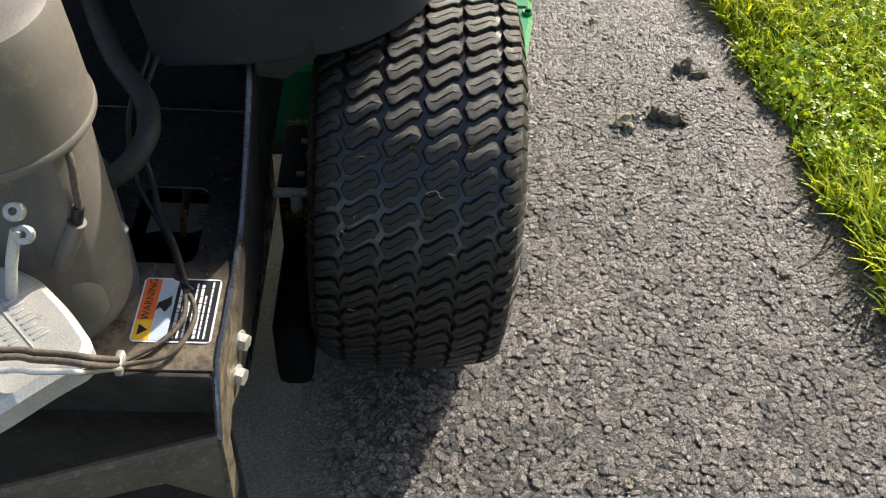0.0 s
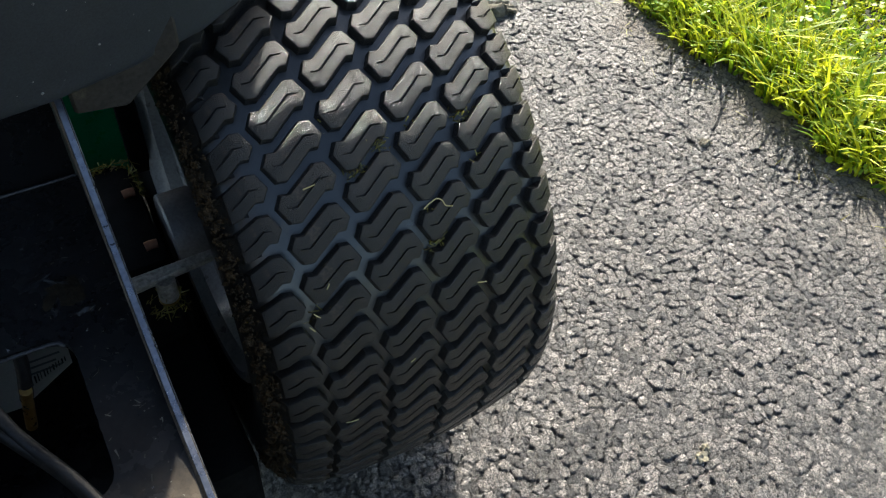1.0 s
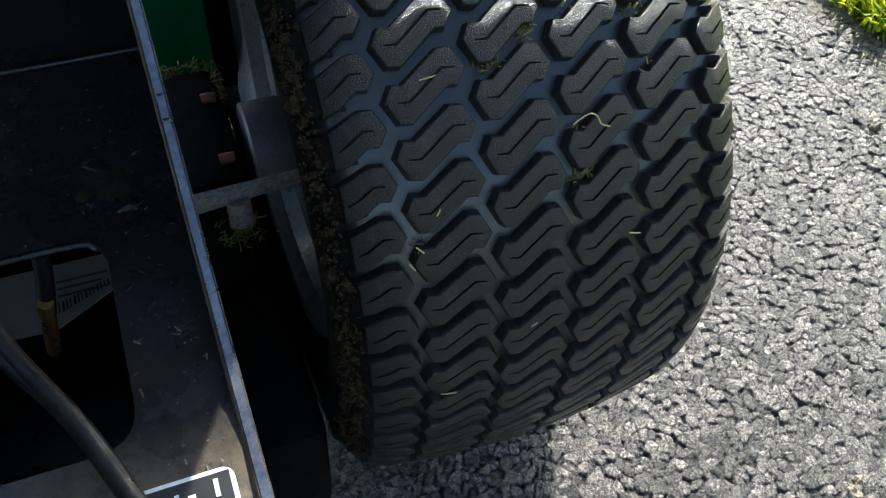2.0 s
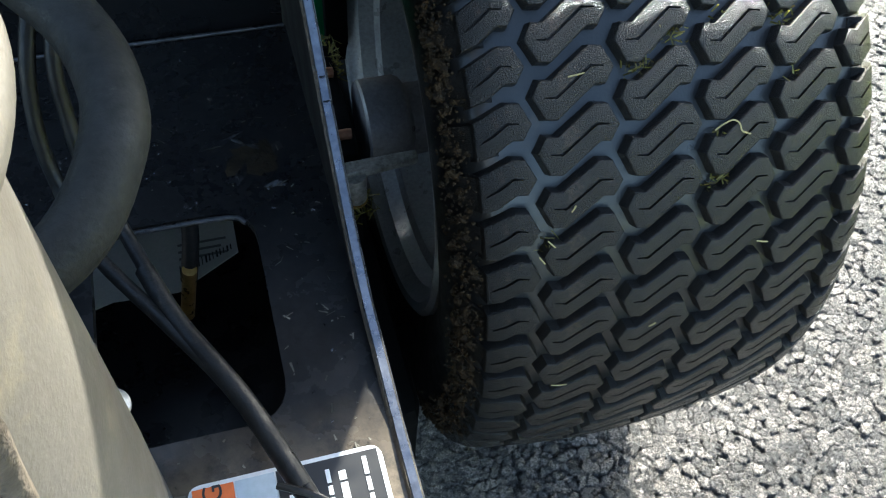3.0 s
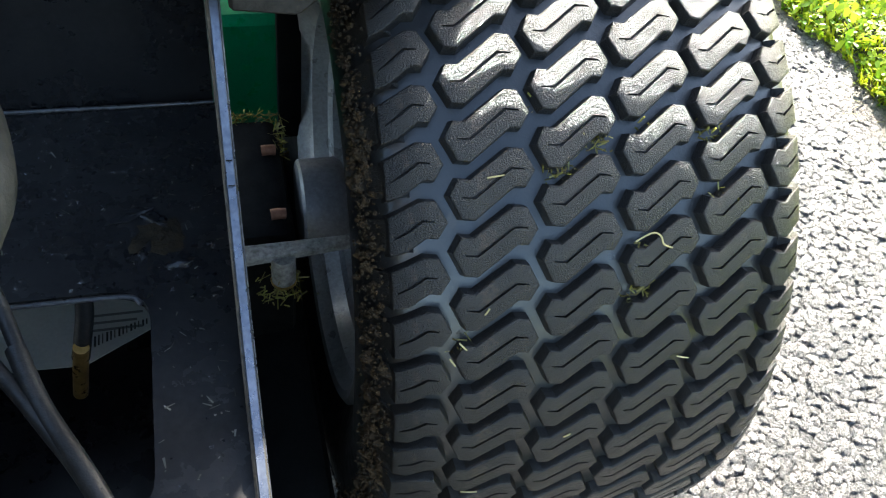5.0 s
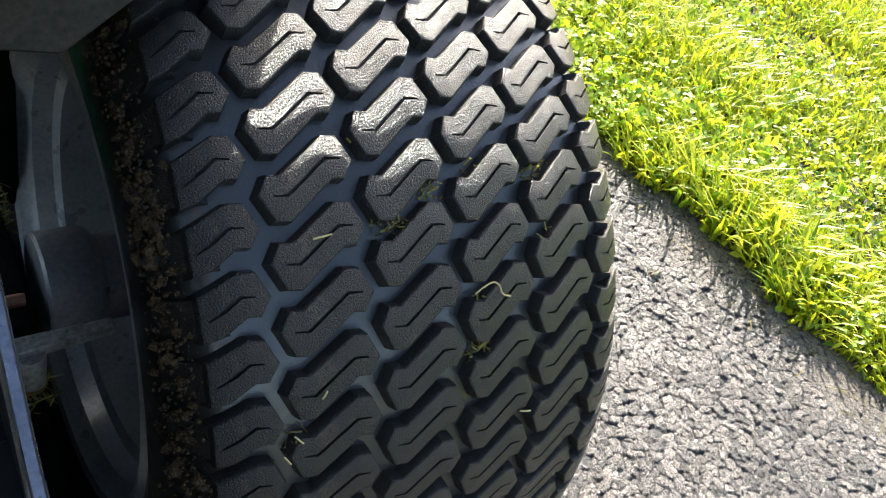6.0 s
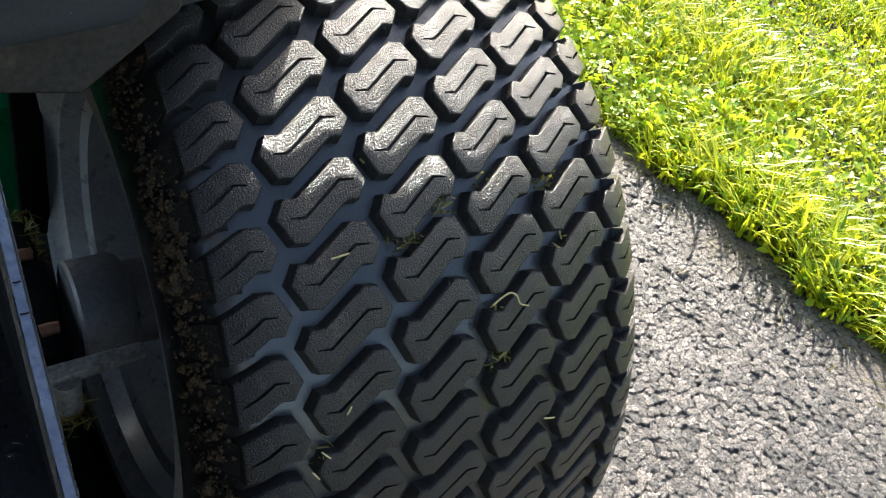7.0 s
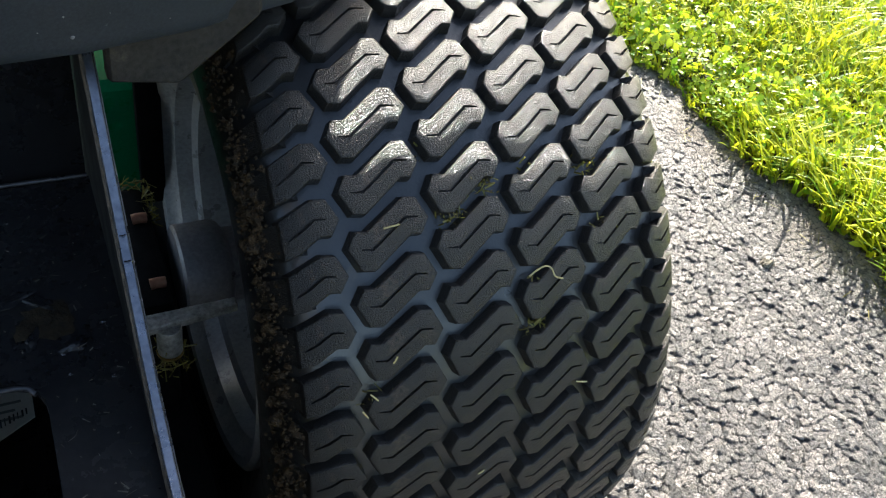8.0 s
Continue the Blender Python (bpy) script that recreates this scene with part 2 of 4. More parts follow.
def slab(outline, lift, m=None, bevel=0.0):
    """A flat outline (u, v) thickened by lift along its normal and laid by the matrix m."""
    bm = bmesh.new()
    f = bm.faces.new([bm.verts.new((u, v, 0)) for u, v in outline])
    top = bmesh.ops.extrude_face_region(bm, geom=[f])
    bmesh.ops.translate(bm, vec=(0, 0, lift), verts=[g for g in top["geom"] if isinstance(g, bmesh.types.BMVert)])
    bmesh.ops.recalc_face_normals(bm, faces=bm.faces)
    if bevel:
        rounded(bm, bevel, 1)
    if m:
        bmesh.ops.transform(bm, matrix=m, verts=bm.verts)
    return bm


def rounded_outline(points, radius, steps=5):
    """Rounds the corners of an outline."""
    out, n = [], len(points)
    for i in range(n):
        a, b, c = (Vector(points[(i + k) % n]) for k in (-1, 0, 1))
        r = min(radius, (a - b).length / 2.2, (c - b).length / 2.2)
        p, q = b + (a - b).normalized() * r, b + (c - b).normalized() * r
        for k in range(steps + 1):
            t = k / steps
            out.append(tuple(p * (1 - t) ** 2 + b * 2 * t * (1 - t) + q * t * t))
    return out


def lathe(profile, m, steps=64, closed=False):
    """A profile of (along, radius) turned round the local z axis, laid by the matrix m."""
    bm = bmesh.new()
    rings = []
    for s in range(steps):
        a = 2 * math.pi * s / steps
        rings.append([bm.verts.new((r * math.cos(a), r * math.sin(a), h)) for h, r in profile])
    count = len(profile)
    for s in range(steps):
        p, q = rings[s], rings[(s + 1) % steps]
        for k in range(count if closed else count - 1):
            bm.faces.new((p[k], q[k], q[(k + 1) % count], p[(k + 1) % count]))
    bmesh.ops.remove_doubles(bm, verts=bm.verts, dist=1e-6)
    bmesh.ops.transform(bm, matrix=m, verts=bm.verts)
    return bm


def spline(points, steps=8):
    """A smooth curve through the points."""
    pts = [Vector(p) for p in points]
    pts = [2 * pts[0] - pts[1], *pts, 2 * pts[-1] - pts[-2]]
    out = []
    for i in range(1, len(pts) - 2):
        a, b, c, d = pts[i - 1 : i + 3]
        for k in range(steps):
            t = k / steps
            out.append(0.5 * (2 * b + (c - a) * t + (2 * a - 5 * b + 4 * c - d) * t * t + (3 * b - a - 3 * c + d) * t ** 3))
    return [*out, pts[-2]]


def tube(points, radius, sides=14, steps=8):
    """A round hose along a smooth curve, with closed ends."""
    line = spline(points, steps)
    bm, rings, up = bmesh.new(), [], Vector((0.3, 0.2, 1)).normalized()
    for i, p in enumerate(line):
        way = (line[min(i + 1, len(line) - 1)] - line[max(i - 1, 0)]).normalized()
        side = way.cross(up).normalized()
        over = side.cross(way)
        rings.append([bm.verts.new(p + radius * (math.cos(a) * side + math.sin(a) * over)) for a in (2 * math.pi * k / sides for k in range(sides))])
    for p, q in zip(rings, rings[1:]):
        for k in range(sides):
            bm.faces.new((p[k], p[(k + 1) % sides], q[(k + 1) % sides], q[k]))
    bm.faces.new(rings[0]), bm.faces.new(rings[-1])
    return bm


def bolt(m, across=0.019, thick=0.008, washer=0.013):
    """A hexagon flange bolt whose shank points down local z."""
    bm = lathe([(0, 0), (0, washer), (0.002, washer), (0.003, across * 0.5)], Matrix(), 24)
    bmesh.ops.create_cone(bm, cap_ends=True, segments=6, radius1=across * 0.577, radius2=across * 0.54, depth=thick, matrix=pose(0, 0, 0.003 + thick / 2))
    bmesh.ops.transform(bm, matrix=m, verts=bm.verts)
    return bm


def lump(size, seed, m, rough=0.35, level=3):
    bm = bmesh.new()
    bmesh.ops.create_icosphere(bm, subdivisions=level, radius=1)
    for v in bm.verts:
        v.co *= 1 + rough * noise.fractal(v.co * 1.3 + Vector((seed, seed * 2, 0)), 1.0, 2.0, 4)
        v.co = Vector((v.co.x * size[0], v.co.y * size[1], max(v.co.z, -0.25) * size[2]))
    bmesh.ops.transform(bm, matrix=m, verts=bm.verts)
    return bm


def fast_mesh(name, verts, faces):
    """A mesh from numpy arrays, with faces of one size."""
    mesh = bpy.data.meshes.new(name)
    k = faces.shape[1]
    mesh.vertices.add(len(verts)), mesh.loops.add(faces.size), mesh.polygons.add(len(faces))
    mesh.vertices.foreach_set("co", verts.astype(np.float32).ravel())
    mesh.loops.foreach_set("vertex_index", faces.astype(np.int32).ravel())
    mesh.polygons.foreach_set("loop_start", np.arange(0, faces.size, k, dtype=np.int32))
    mesh.update(calc_edges=True)
    return mesh


# ---- ground ----
rng = np.random.default_rng(4)


def lawn_edge(y):
    return 0.868 - 0.12 * y + 0.012 * np.sin(y * 17) + 0.009 * np.sin(y * 41 + 1) + 0.006 * np.sin(y * 97 + 2) + 0.004 * np.sin(y * 211)


def graded(step, out):
    """Even lines over stretches (from, to, step), then ever wider ones as far as out."""
    mid = np.concatenate([np.arange(a, b, d) for a, b, d in step])
    step = step[-1][2]
    far = np.geomspace(step * 2, out, 42).cumsum()
    far = far * out / far[-1]
    return np.r_[(mid[0] - far)[::-1], mid, mid[-1] + far]


def chance(i, j, k):
    h = (i * 374761393 + j * 668265263 + k * 1442695041) & 0x7FFFFFFF
    h = (h ^ (h >> 13)) * 1274126177 & 0x7FFFFFFF
    return ((h ^ (h >> 16)) & 0xFFFF) / 65535.0


def chips(P, size, seed, missing, tilt):
    """Stone chips strewn over the places P: distance to the chip and to its neighbour, the chip's tone and its tilted top."""
    Q = P / size
    cell = np.floor(Q).astype(int)
    f1 = np.full(len(Q), 9.0)
    f2, tone, lift = f1.copy(), np.zeros(len(Q)), np.zeros(len(Q))
    for di in (-1, 0, 1):
        for dj in (-1, 0, 1):
            i, j = cell[:, 0] + di, cell[:, 1] + dj
            dx, dy = Q[:, 0] - i - 0.05 - 0.9 * chance(i, j, seed), Q[:, 1] - j - 0.05 - 0.9 * chance(i, j, seed + 1)
            turn = 3.1416 * chance(i, j, seed + 2)
            long = 0.78 + 0.5 * chance(i, j, seed + 3)
            c, w = np.cos(turn), np.sin(turn)
            u, v = (c * dx + w * dy) * long, (c * dy - w * dx) / long
            d = 0.72 * np.hypot(u, v) + 0.30 * np.maximum(np.abs(u), np.abs(v))
            d = d * (0.8 + 0.45 * chance(i, j, seed + 4)) + np.where(chance(i, j, seed + 5) < missing, 5.0, 0.0)
            h = chance(i, j, seed + 6) + (dx * (chance(i, j, seed + 7) - 0.5) + dy * (chance(i, j, seed + 8) - 0.5)) * tilt
            closer = d < f1
            f2 = np.where(closer, f1, np.minimum(f2, d))
            tone, lift = np.where(closer, chance(i, j, seed + 9), tone), np.where(closer, h, lift)
            f1 = np.where(closer, d, f1)
    return f1, f2, tone, lift


def asphalt_sheet():
    xs = graded([(-0.18, 0.02, 0.002), (0.02, 0.88, 0.0013)], 400.0)
    ys = graded([(-0.6, -0.4, 0.002), (-0.4, 0.62, 0.0013), (0.62, 1.2, 0.0024)], 400.0)
    X, Y = np.meshgrid(xs, ys)
    near = (np.abs(X) < 3) & (np.abs(Y) < 4)
    P = np.c_[X[near], Y[near]]
    f1, f2, tone, lift = chips(P, 0.0104, 1, 0.08, 2.0)
    g1, g2, small_tone, small_lift = chips(P + 7.3, 0.0046, 21, 0.1, 1.0)
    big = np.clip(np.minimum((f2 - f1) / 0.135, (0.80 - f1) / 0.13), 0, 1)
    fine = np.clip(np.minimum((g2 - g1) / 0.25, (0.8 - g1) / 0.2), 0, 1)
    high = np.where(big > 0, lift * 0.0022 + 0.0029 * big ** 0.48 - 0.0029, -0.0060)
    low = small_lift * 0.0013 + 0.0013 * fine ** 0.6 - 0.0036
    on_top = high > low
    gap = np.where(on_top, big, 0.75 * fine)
    tone = np.where(on_top, tone, 0.55 * small_tone)
    level = np.maximum(high, low) + 0.0002 * np.sin(P[:, 0] * 2900 + 3 * np.sin(P[:, 1] * 1700)) * np.sin(P[:, 1] * 2600)
    silt = np.clip(1 - (lawn_edge(Y[near]) - X[near]) / 0.17 + 0.25 * np.sin(Y[near] * 23), 0, 1)
    silt = silt * silt * 0.85
    Z, T, S, B = np.zeros_like(X), np.full_like(X, 0.5), np.zeros_like(X), np.zeros_like(X)
    Z[near] = (level - 0.0019) * (1 - 0.72 * silt)
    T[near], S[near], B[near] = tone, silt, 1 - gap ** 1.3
    fade = np.clip((np.minimum(np.minimum(X + 0.18, 1.05 - X), np.minimum(Y + 0.70, 1.30 - Y))) / 0.14, 0, 1)
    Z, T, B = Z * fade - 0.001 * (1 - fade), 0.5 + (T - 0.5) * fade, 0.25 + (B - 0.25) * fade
    S = np.where(near, S, 0) * np.where(X > lawn_edge(np.clip(Y, -1.5, 3.5)) + 0.3, 0, 1)
    rows, cols = X.shape
    k = np.arange(rows * cols).reshape(rows, cols)
    faces = np.stack([k[:-1, :-1], k[:-1, 1:], k[1:, 1:], k[1:, :-1]], -1).reshape(-1, 4)
    mesh = fast_mesh("ground", np.c_[X.ravel(), Y.ravel(), Z.ravel()], faces)
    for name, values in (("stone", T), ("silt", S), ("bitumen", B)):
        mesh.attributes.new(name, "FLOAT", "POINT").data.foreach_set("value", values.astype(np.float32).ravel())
    ob = link("ground", mesh, ASPHALT)
    mesh.polygons.foreach_set("use_smooth", [True] * len(mesh.polygons))
    return tagged(ob, "coarse grey asphalt driveway of packed stone chips", "driveway", kind="structure")


asphalt_sheet()


def lawn_soil():
    ys = np.r_[-200, -50, -12, -4, np.arange(-1.5, 3.5, 0.02), 6, 15, 60, 200]
    d = np.r_[0, 0.01, 0.03, 0.06, 0.1, 0.2, 0.4, 0.8, 1.6, 4, 20, 200]
    rise = np.interp(d, [0, 0.03, 0.1, 200], [-0.012, 0.006, 0.016, 0.02])
    Y, D = np.meshgrid(ys, d, indexing="ij")
    X = lawn_edge(np.clip(Y, -1.5, 3.5)) + D
    Z = np.broadcast_to(rise, Y.shape) + 0.004 * np.sin(X * 37) * np.sin(Y * 29)
    k = np.arange(Y.size).reshape(Y.shape)
    faces = np.stack([k[:-1, :-1], k[:-1, 1:], k[1:, 1:], k[1:, :-1]], -1).reshape(-1, 4)[:, ::-1]
    ob = link("lawn_ground", fast_mesh("lawn_ground", np.c_[X.ravel(), Y.ravel(), Z.ravel()], faces), SOIL, smooth=True)
    tagged(ob, "dark soil of the lawn beside the driveway", "soil", kind="structure")


lawn_soil()


def scatter(count, reach, y0, y1, power):
    y = rng.uniform(y0, y1, count)
    d = reach * rng.random(count) ** power
    return lawn_edge(y) + d - 0.006, y, d


def grass():
    x, y, d = scatter(82000, 2.3, -0.6, 2.4, 1.45)
    n = len(x)
    keep = rng.random(n) < np.clip(0.6 + d * 6, 0, 1)
    x, y, d = x[keep], y[keep], d[keep]
    n = len(x)
    high = rng.uniform(0.025, 0.08, n) * (0.7 + 0.5 * np.sin(x * 9) * np.sin(y * 7 + 1))
    high = np.maximum(high, 0.015) * np.where(d < 0.10, rng.uniform(0.55, 1.4, n), 1)
    wide = rng.uniform(0.0012, 0.0036, n)
    a = np.where(d < 0.06, rng.uniform(1.2, 5.2, n), rng.uniform(0, 2 * np.pi, n))
    lean = rng.uniform(0.2, 1.15, n) * high
    lx, ly = np.cos(a) * lean, np.sin(a) * lean
    sx, sy = -np.sin(a), np.cos(a)
    z0 = np.interp(d, [0, 0.03, 0.1, 9], [-0.006, 0.004, 0.014, 0.016])
    rows = []
    for t, w in ((0, 1), (0.4, 0.95), (0.75, 0.65)):
        cx, cy, cz = x + lx * t * t, y + ly * t * t, z0 + high * t * (1 - 0.25 * t)
        rows += [np.c_[cx - sx * wide * w, cy - sy * wide * w, cz], np.c_[cx + sx * wide * w, cy + sy * wide * w, cz]]
    rows.append(np.c_[x + lx, y + ly, z0 + high * 0.76])
    V = np.stack(rows, 1).reshape(-1, 3)
    F = np.array([(0, 1, 3), (0, 3, 2), (2, 3, 5), (2, 5, 4), (4, 5, 6)])
    faces = (np.arange(n)[:, None, None] * 7 + F).reshape(-1, 3)
    m = 130000
    far = np.c_[rng.uniform(-6, 9, m), 9 * rng.random(m) ** 1.5]
    fy, fx = far[:, 0], lawn_edge(np.clip(far[:, 0], -1.5, 3.5)) + far[:, 1]
    out = (fy < -0.55) | (fy > 2.3) | (far[:, 1] > 2.1)
    fx, fy = fx[out], fy[out]
    a, h = rng.uniform(0, 2 * np.pi, len(fx)), rng.uniform(0.03, 0.08, len(fx))
    c, t = np.cos(a), np.sin(a)
    W = np.stack([np.c_[fx - t * 0.016, fy + c * 0.016, 0 * h], np.c_[fx + t * 0.016, fy - c * 0.016, 0 * h], np.c_[fx + c * h, fy + t * h, h * 0.9]], 1).reshape(-1, 3)
    V, faces = np.r_[V, W], np.r_[faces, np.arange(len(W)).reshape(-1, 3) + len(V)]
    ob = link("grass", fast_mesh("grass", V, faces), BLADE)
    tagged(ob, "bright sunlit yellow-green lawn grass", "grass", kind="stuff")


def clover():
    x, y, d = scatter(15000, 1.9, -0.6, 2.2, 1.3)
    patch = np.sin(x * 11 + 2) * np.sin(y * 9) + np.sin(x * 4 - y * 5)
    keep = patch + np.where(d < 0.12, -0.35, 0) > rng.uniform(-1.8, 0.7, len(x))
    x, y, d = x[keep], y[keep], d[keep]
    n = len(x)
    z = np.interp(d, [0, 0.05, 9], [0.010, 0.036, 0.042]) + rng.uniform(-0.006, 0.018, n)
    size, turn = rng.uniform(0.005, 0.0125, n), rng.uniform(0, 2 * np.pi, n)
    tip = rng.normal(0, 0.6, (n, 2))
    shape = np.array([(0, 0), (0.55, -0.45), (1.0, -0.38), (1.05, 0), (1.0, 0.38), (0.55, 0.45)])
    V = []
    for k in range(3):
        a = turn + k * 2.094
        c, s = np.cos(a), np.sin(a)
        for u, v in shape:
            px, py = size * (c * u - s * v), size * (s * u + c * v)
            V.append(np.c_[x + px, y + py, z + px * tip[:, 0] + py * tip[:, 1] + size * (0.25 * abs(v) - 0.15 * u)])
    V = np.stack(V, 1).reshape(-1, 3)
    F = np.concatenate([np.array([(0, 1, 3), (1, 2, 3), (0, 3, 5), (3, 4, 5)]) + 6 * k for k in range(3)])
    faces = (np.arange(n)[:, None, None] * 18 + F).reshape(-1, 3)
    ob = link("clover", fast_mesh("clover", V, faces), CLOVER)
    tagged(ob, "small round clover leaves among the lawn grass", "clover", kind="stuff")


def weeds():
    """Short pointed leaves of lawn weeds, folded along the middle, at every angle."""
    x, y, d = scatter(46000, 2.1, -0.6, 2.3, 1.4)
    clump = np.sin(x * 23 + 1.5 * np.sin(y * 19)) * np.sin(y * 21 + 2) + 0.6 * np.sin(x * 57 - y * 43)
    keep = clump > rng.uniform(-1.5, 0.9, len(x))
    x, y, d, clump = x[keep], y[keep], d[keep], clump[keep]
    n = len(x)
    z = np.interp(d, [0, 0.05, 9], [0.004, 0.018, 0.022]) + rng.uniform(0, 0.026, n) * (0.7 + 0.3 * clump)
    a, rise = rng.uniform(0, 2 * np.pi, n), rng.normal(0.35, 0.5, n)
    long, wide = rng.uniform(0.009, 0.026, n), rng.uniform(0.0022, 0.0052, n)
    ahead = np.c_[np.cos(a) * np.cos(rise), np.sin(a) * np.cos(rise), np.sin(rise)]
    side = np.c_[-np.sin(a), np.cos(a), rng.normal(0, 0.5, n)]
    root = np.c_[x, y, z]
    up = np.array((0, 0, 1.0))
    mid = root + ahead * (0.5 * long)[:, None]
    fold = up * (0.35 * wide)[:, None]
    V = np.stack([root, mid + side * wide[:, None] + fold, mid - fold, mid - side * wide[:, None] + fold, root + ahead * long[:, None] - up * (0.18 * long)[:, None]], 1).reshape(-1, 3)
    F = np.array([(0, 1, 2), (0, 2, 3), (1, 4, 2), (2, 4, 3)])
    faces = (np.arange(n)[:, None, None] * 5 + F).reshape(-1, 3)
    ob = link("lawn_weeds", fast_mesh("lawn_weeds", V, faces), WEED)
    tagged(ob, "small pointed weed leaves in the sunlit lawn", "weeds", kind="stuff")


grass()
clover()
weeds()


# ---- the mower ----
mower = new("riding_mower")
tagged(mower, "black and green riding lawn mower with a big turf tyre", "mower")
HUB = Vector((0.004, 0.0, 0.271))
R, CROWN = 0.292, 0.85
AXLE = Matrix.Translation(HUB) @ Euler((0, radians(90), 0)).to_matrix().to_4x4()
ROWS_ROUND = 59
PITCH = 360 / ROWS_ROUND


def tread_radius(u):
    over = max(0.0, abs(u) - 0.106)
    return R - CROWN * u * u - 14 * over * over


def on_tyre(u, deg, down=0.0):
    """A place on the tread: metres along the axle, degrees from the top towards the rear, depth below the crown."""
    r, a = tread_radius(u) - down, radians(deg)
    return Vector((u, -r * math.sin(a), r * math.cos(a)))


def tyre_carcass():
    half = [(u, tread_radius(u) - 0.0085) for u in (0, 0.03, 0.06, 0.09, 0.105, 0.117, 0.124)]
    half += [(0.131, 0.250), (0.135, 0.236), (0.136, 0.220), (0.134, 0.205), (0.129, 0.190), (0.124, 0.180), (0.121, 0.174), (0.112, 0.168)]
    profile = [(-u, r) for u, r in reversed(half)] + half[1:]
    bm = lathe(profile, AXLE, 144)
    for v in bm.verts:
        v.co.z = max(v.co.z, 0.001)
    return part("rear_tyre", bm, SIDEWALL, mower, "worn black turf tyre with Z-shaped tread blocks")


def inset(outline, dist):
    """The outline (mm along the axle, degrees round the tyre) drawn in by a distance in mm."""
    arc = 5.096
    pts = [Vector((u, a * arc)) for u, a in outline]
    n = len(pts)
    turn = 1 if sum(pts[i - 1].cross(pts[i]) for i in range(n)) > 0 else -1
    out = []
    for i in range(n):
        p, q, r = pts[i - 1], pts[i], pts[(i + 1) % n]
        d1, d2 = (q - p).normalized(), (r - q).normalized()
        n1, n2 = Vector((-d1.y, d1.x)) * turn, Vector((-d2.y, d2.x)) * turn
        way = (n1 + n2) / max(0.35, 1 + n1.dot(n2))
        q = q + way * dist
        out.append((q.x, q.y / arc))
    return out


def block_mesh(name, centre, outline, sipe, down=0.0088):
    """A tread block with sloping flanks, a rounded top edge and a thin groove cut in its crown."""
    bm = bmesh.new()

    def ring(points, depth):
        return [bm.verts.new(on_tyre(centre + u / 1000, a, depth)) for u, a in points]

    levels = [ring(inset(outline, k), d) for k, d in ((-0.9, down + 0.001), (-0.12, 0.0024), (0.03, 0.0012), (0.30, 0.0005), (0.65, 0.00012), (1.15, 0.0))]
    top = levels[-1]
    n = len(outline)
    for p, q in zip(levels, levels[1:]):
        for k in range(n):
            bm.faces.new((p[k], p[(k + 1) % n], q[(k + 1) % n], q[k]))
    left, right = [], []
    for k, (u, a) in enumerate(sipe):
        w = 0.45 if k in (0, len(sipe) - 1) else 1.0
        wu, wa = 0.40 * w, 0.125 * w + 0.02
        left.append((u - wu, a - wa)), right.append((u + wu, a + wa))
    loop = left + right[::-1]
    rim, floor = ring(loop, 0.0), ring(loop, 0.0022)
    edges = []
    for some in (top, rim):
        for k in range(len(some)):
            e = bm.edges.get((some[k], some[(k + 1) % len(some)])) or bm.edges.new((some[k], some[(k + 1) % len(some)]))
            edges.append(e)
    bmesh.ops.triangle_fill(bm, use_beauty=True, use_dissolve=False, edges=edges)
    m = len(loop)
    for k in range(m):
        bm.faces.new((rim[k], rim[(k + 1) % m], floor[(k + 1) % m], floor[k]))
    bm.faces.new(floor)
    bmesh.ops.recalc_face_normals(bm, faces=bm.faces)
    mesh = bpy.data.meshes.new(name)
    bm.to_mesh(mesh)
    bm.free()
    mesh.materials.append(RUBBER)
    mesh.polygons.foreach_set("use_smooth", [True] * len(mesh.polygons))
    mesh.set_sharp_from_angle(angle=radians(42))
    return mesh


tyre = tyre_carcass()
Z_SHAPE = [(-18, -0.85), (-11.8, -0.65), (10.4, -3.68), (17.6, -3.46), (23.2, -1.1), (17.6, 0.6), (12, 0.45), (-10.2, 3.68), (-17.4, 3.46), (-23.2, 0.9)]
Z_SIPE = [(-16.5, 1.15), (-10, 1.3), (10, -1.5), (17, -1.3)]
LEFT_HALF = [(-7, -2.0), (10.4, -3.68), (17.6, -3.46), (23.2, -1.1), (17.6, 0.6), (12, 0.45), (1, 1.95), (-7, 2.4)]
LEFT_SIPE = [(-4, 0.35), (3, -0.5), (10, -1.5), (16, -1.3)]
RIGHT_HALF = [(-18, -0.85), (-11.8, -0.65), (-4, -1.8), (2.5, -2.4), (2.5, 2.0), (-4, 2.75), (-10.2, 3.68), (-17.4, 3.46), (-23.2, 0.9)]
RIGHT_SIPE = [(-16.5, 1.15), (-10, 1.3), (-5, 0.6), (0, 0.0)]


def set_round(name, mesh, start):
    """Copies of one block round the tyre, but for those pressed flat on the ground."""
    for k in range(ROWS_ROUND):
        turn = start + k * PITCH
        if abs((turn % 360) - 180) < 16:
            continue
        ob = new(name, mesh)
        ob.parent = tyre
        ob.matrix_basis = Matrix.Translation(HUB) @ pose(0, 0, 0, turn)


def tread():
    columns = [("shoulder_block", -117, 42.7, LEFT_HALF, LEFT_SIPE)]
    columns += [("tread_block", -69.5 + 47.7 * k, 44.05 + 1.4 * k, Z_SHAPE, Z_SIPE) for k in range(4)]
    columns += [("shoulder_block", 121.5, 49.65, RIGHT_HALF, RIGHT_SIPE)]
    for name, centre, start, outline, sipe in columns:
        set_round(name, block_mesh(name, centre / 1000, outline, sipe), start)


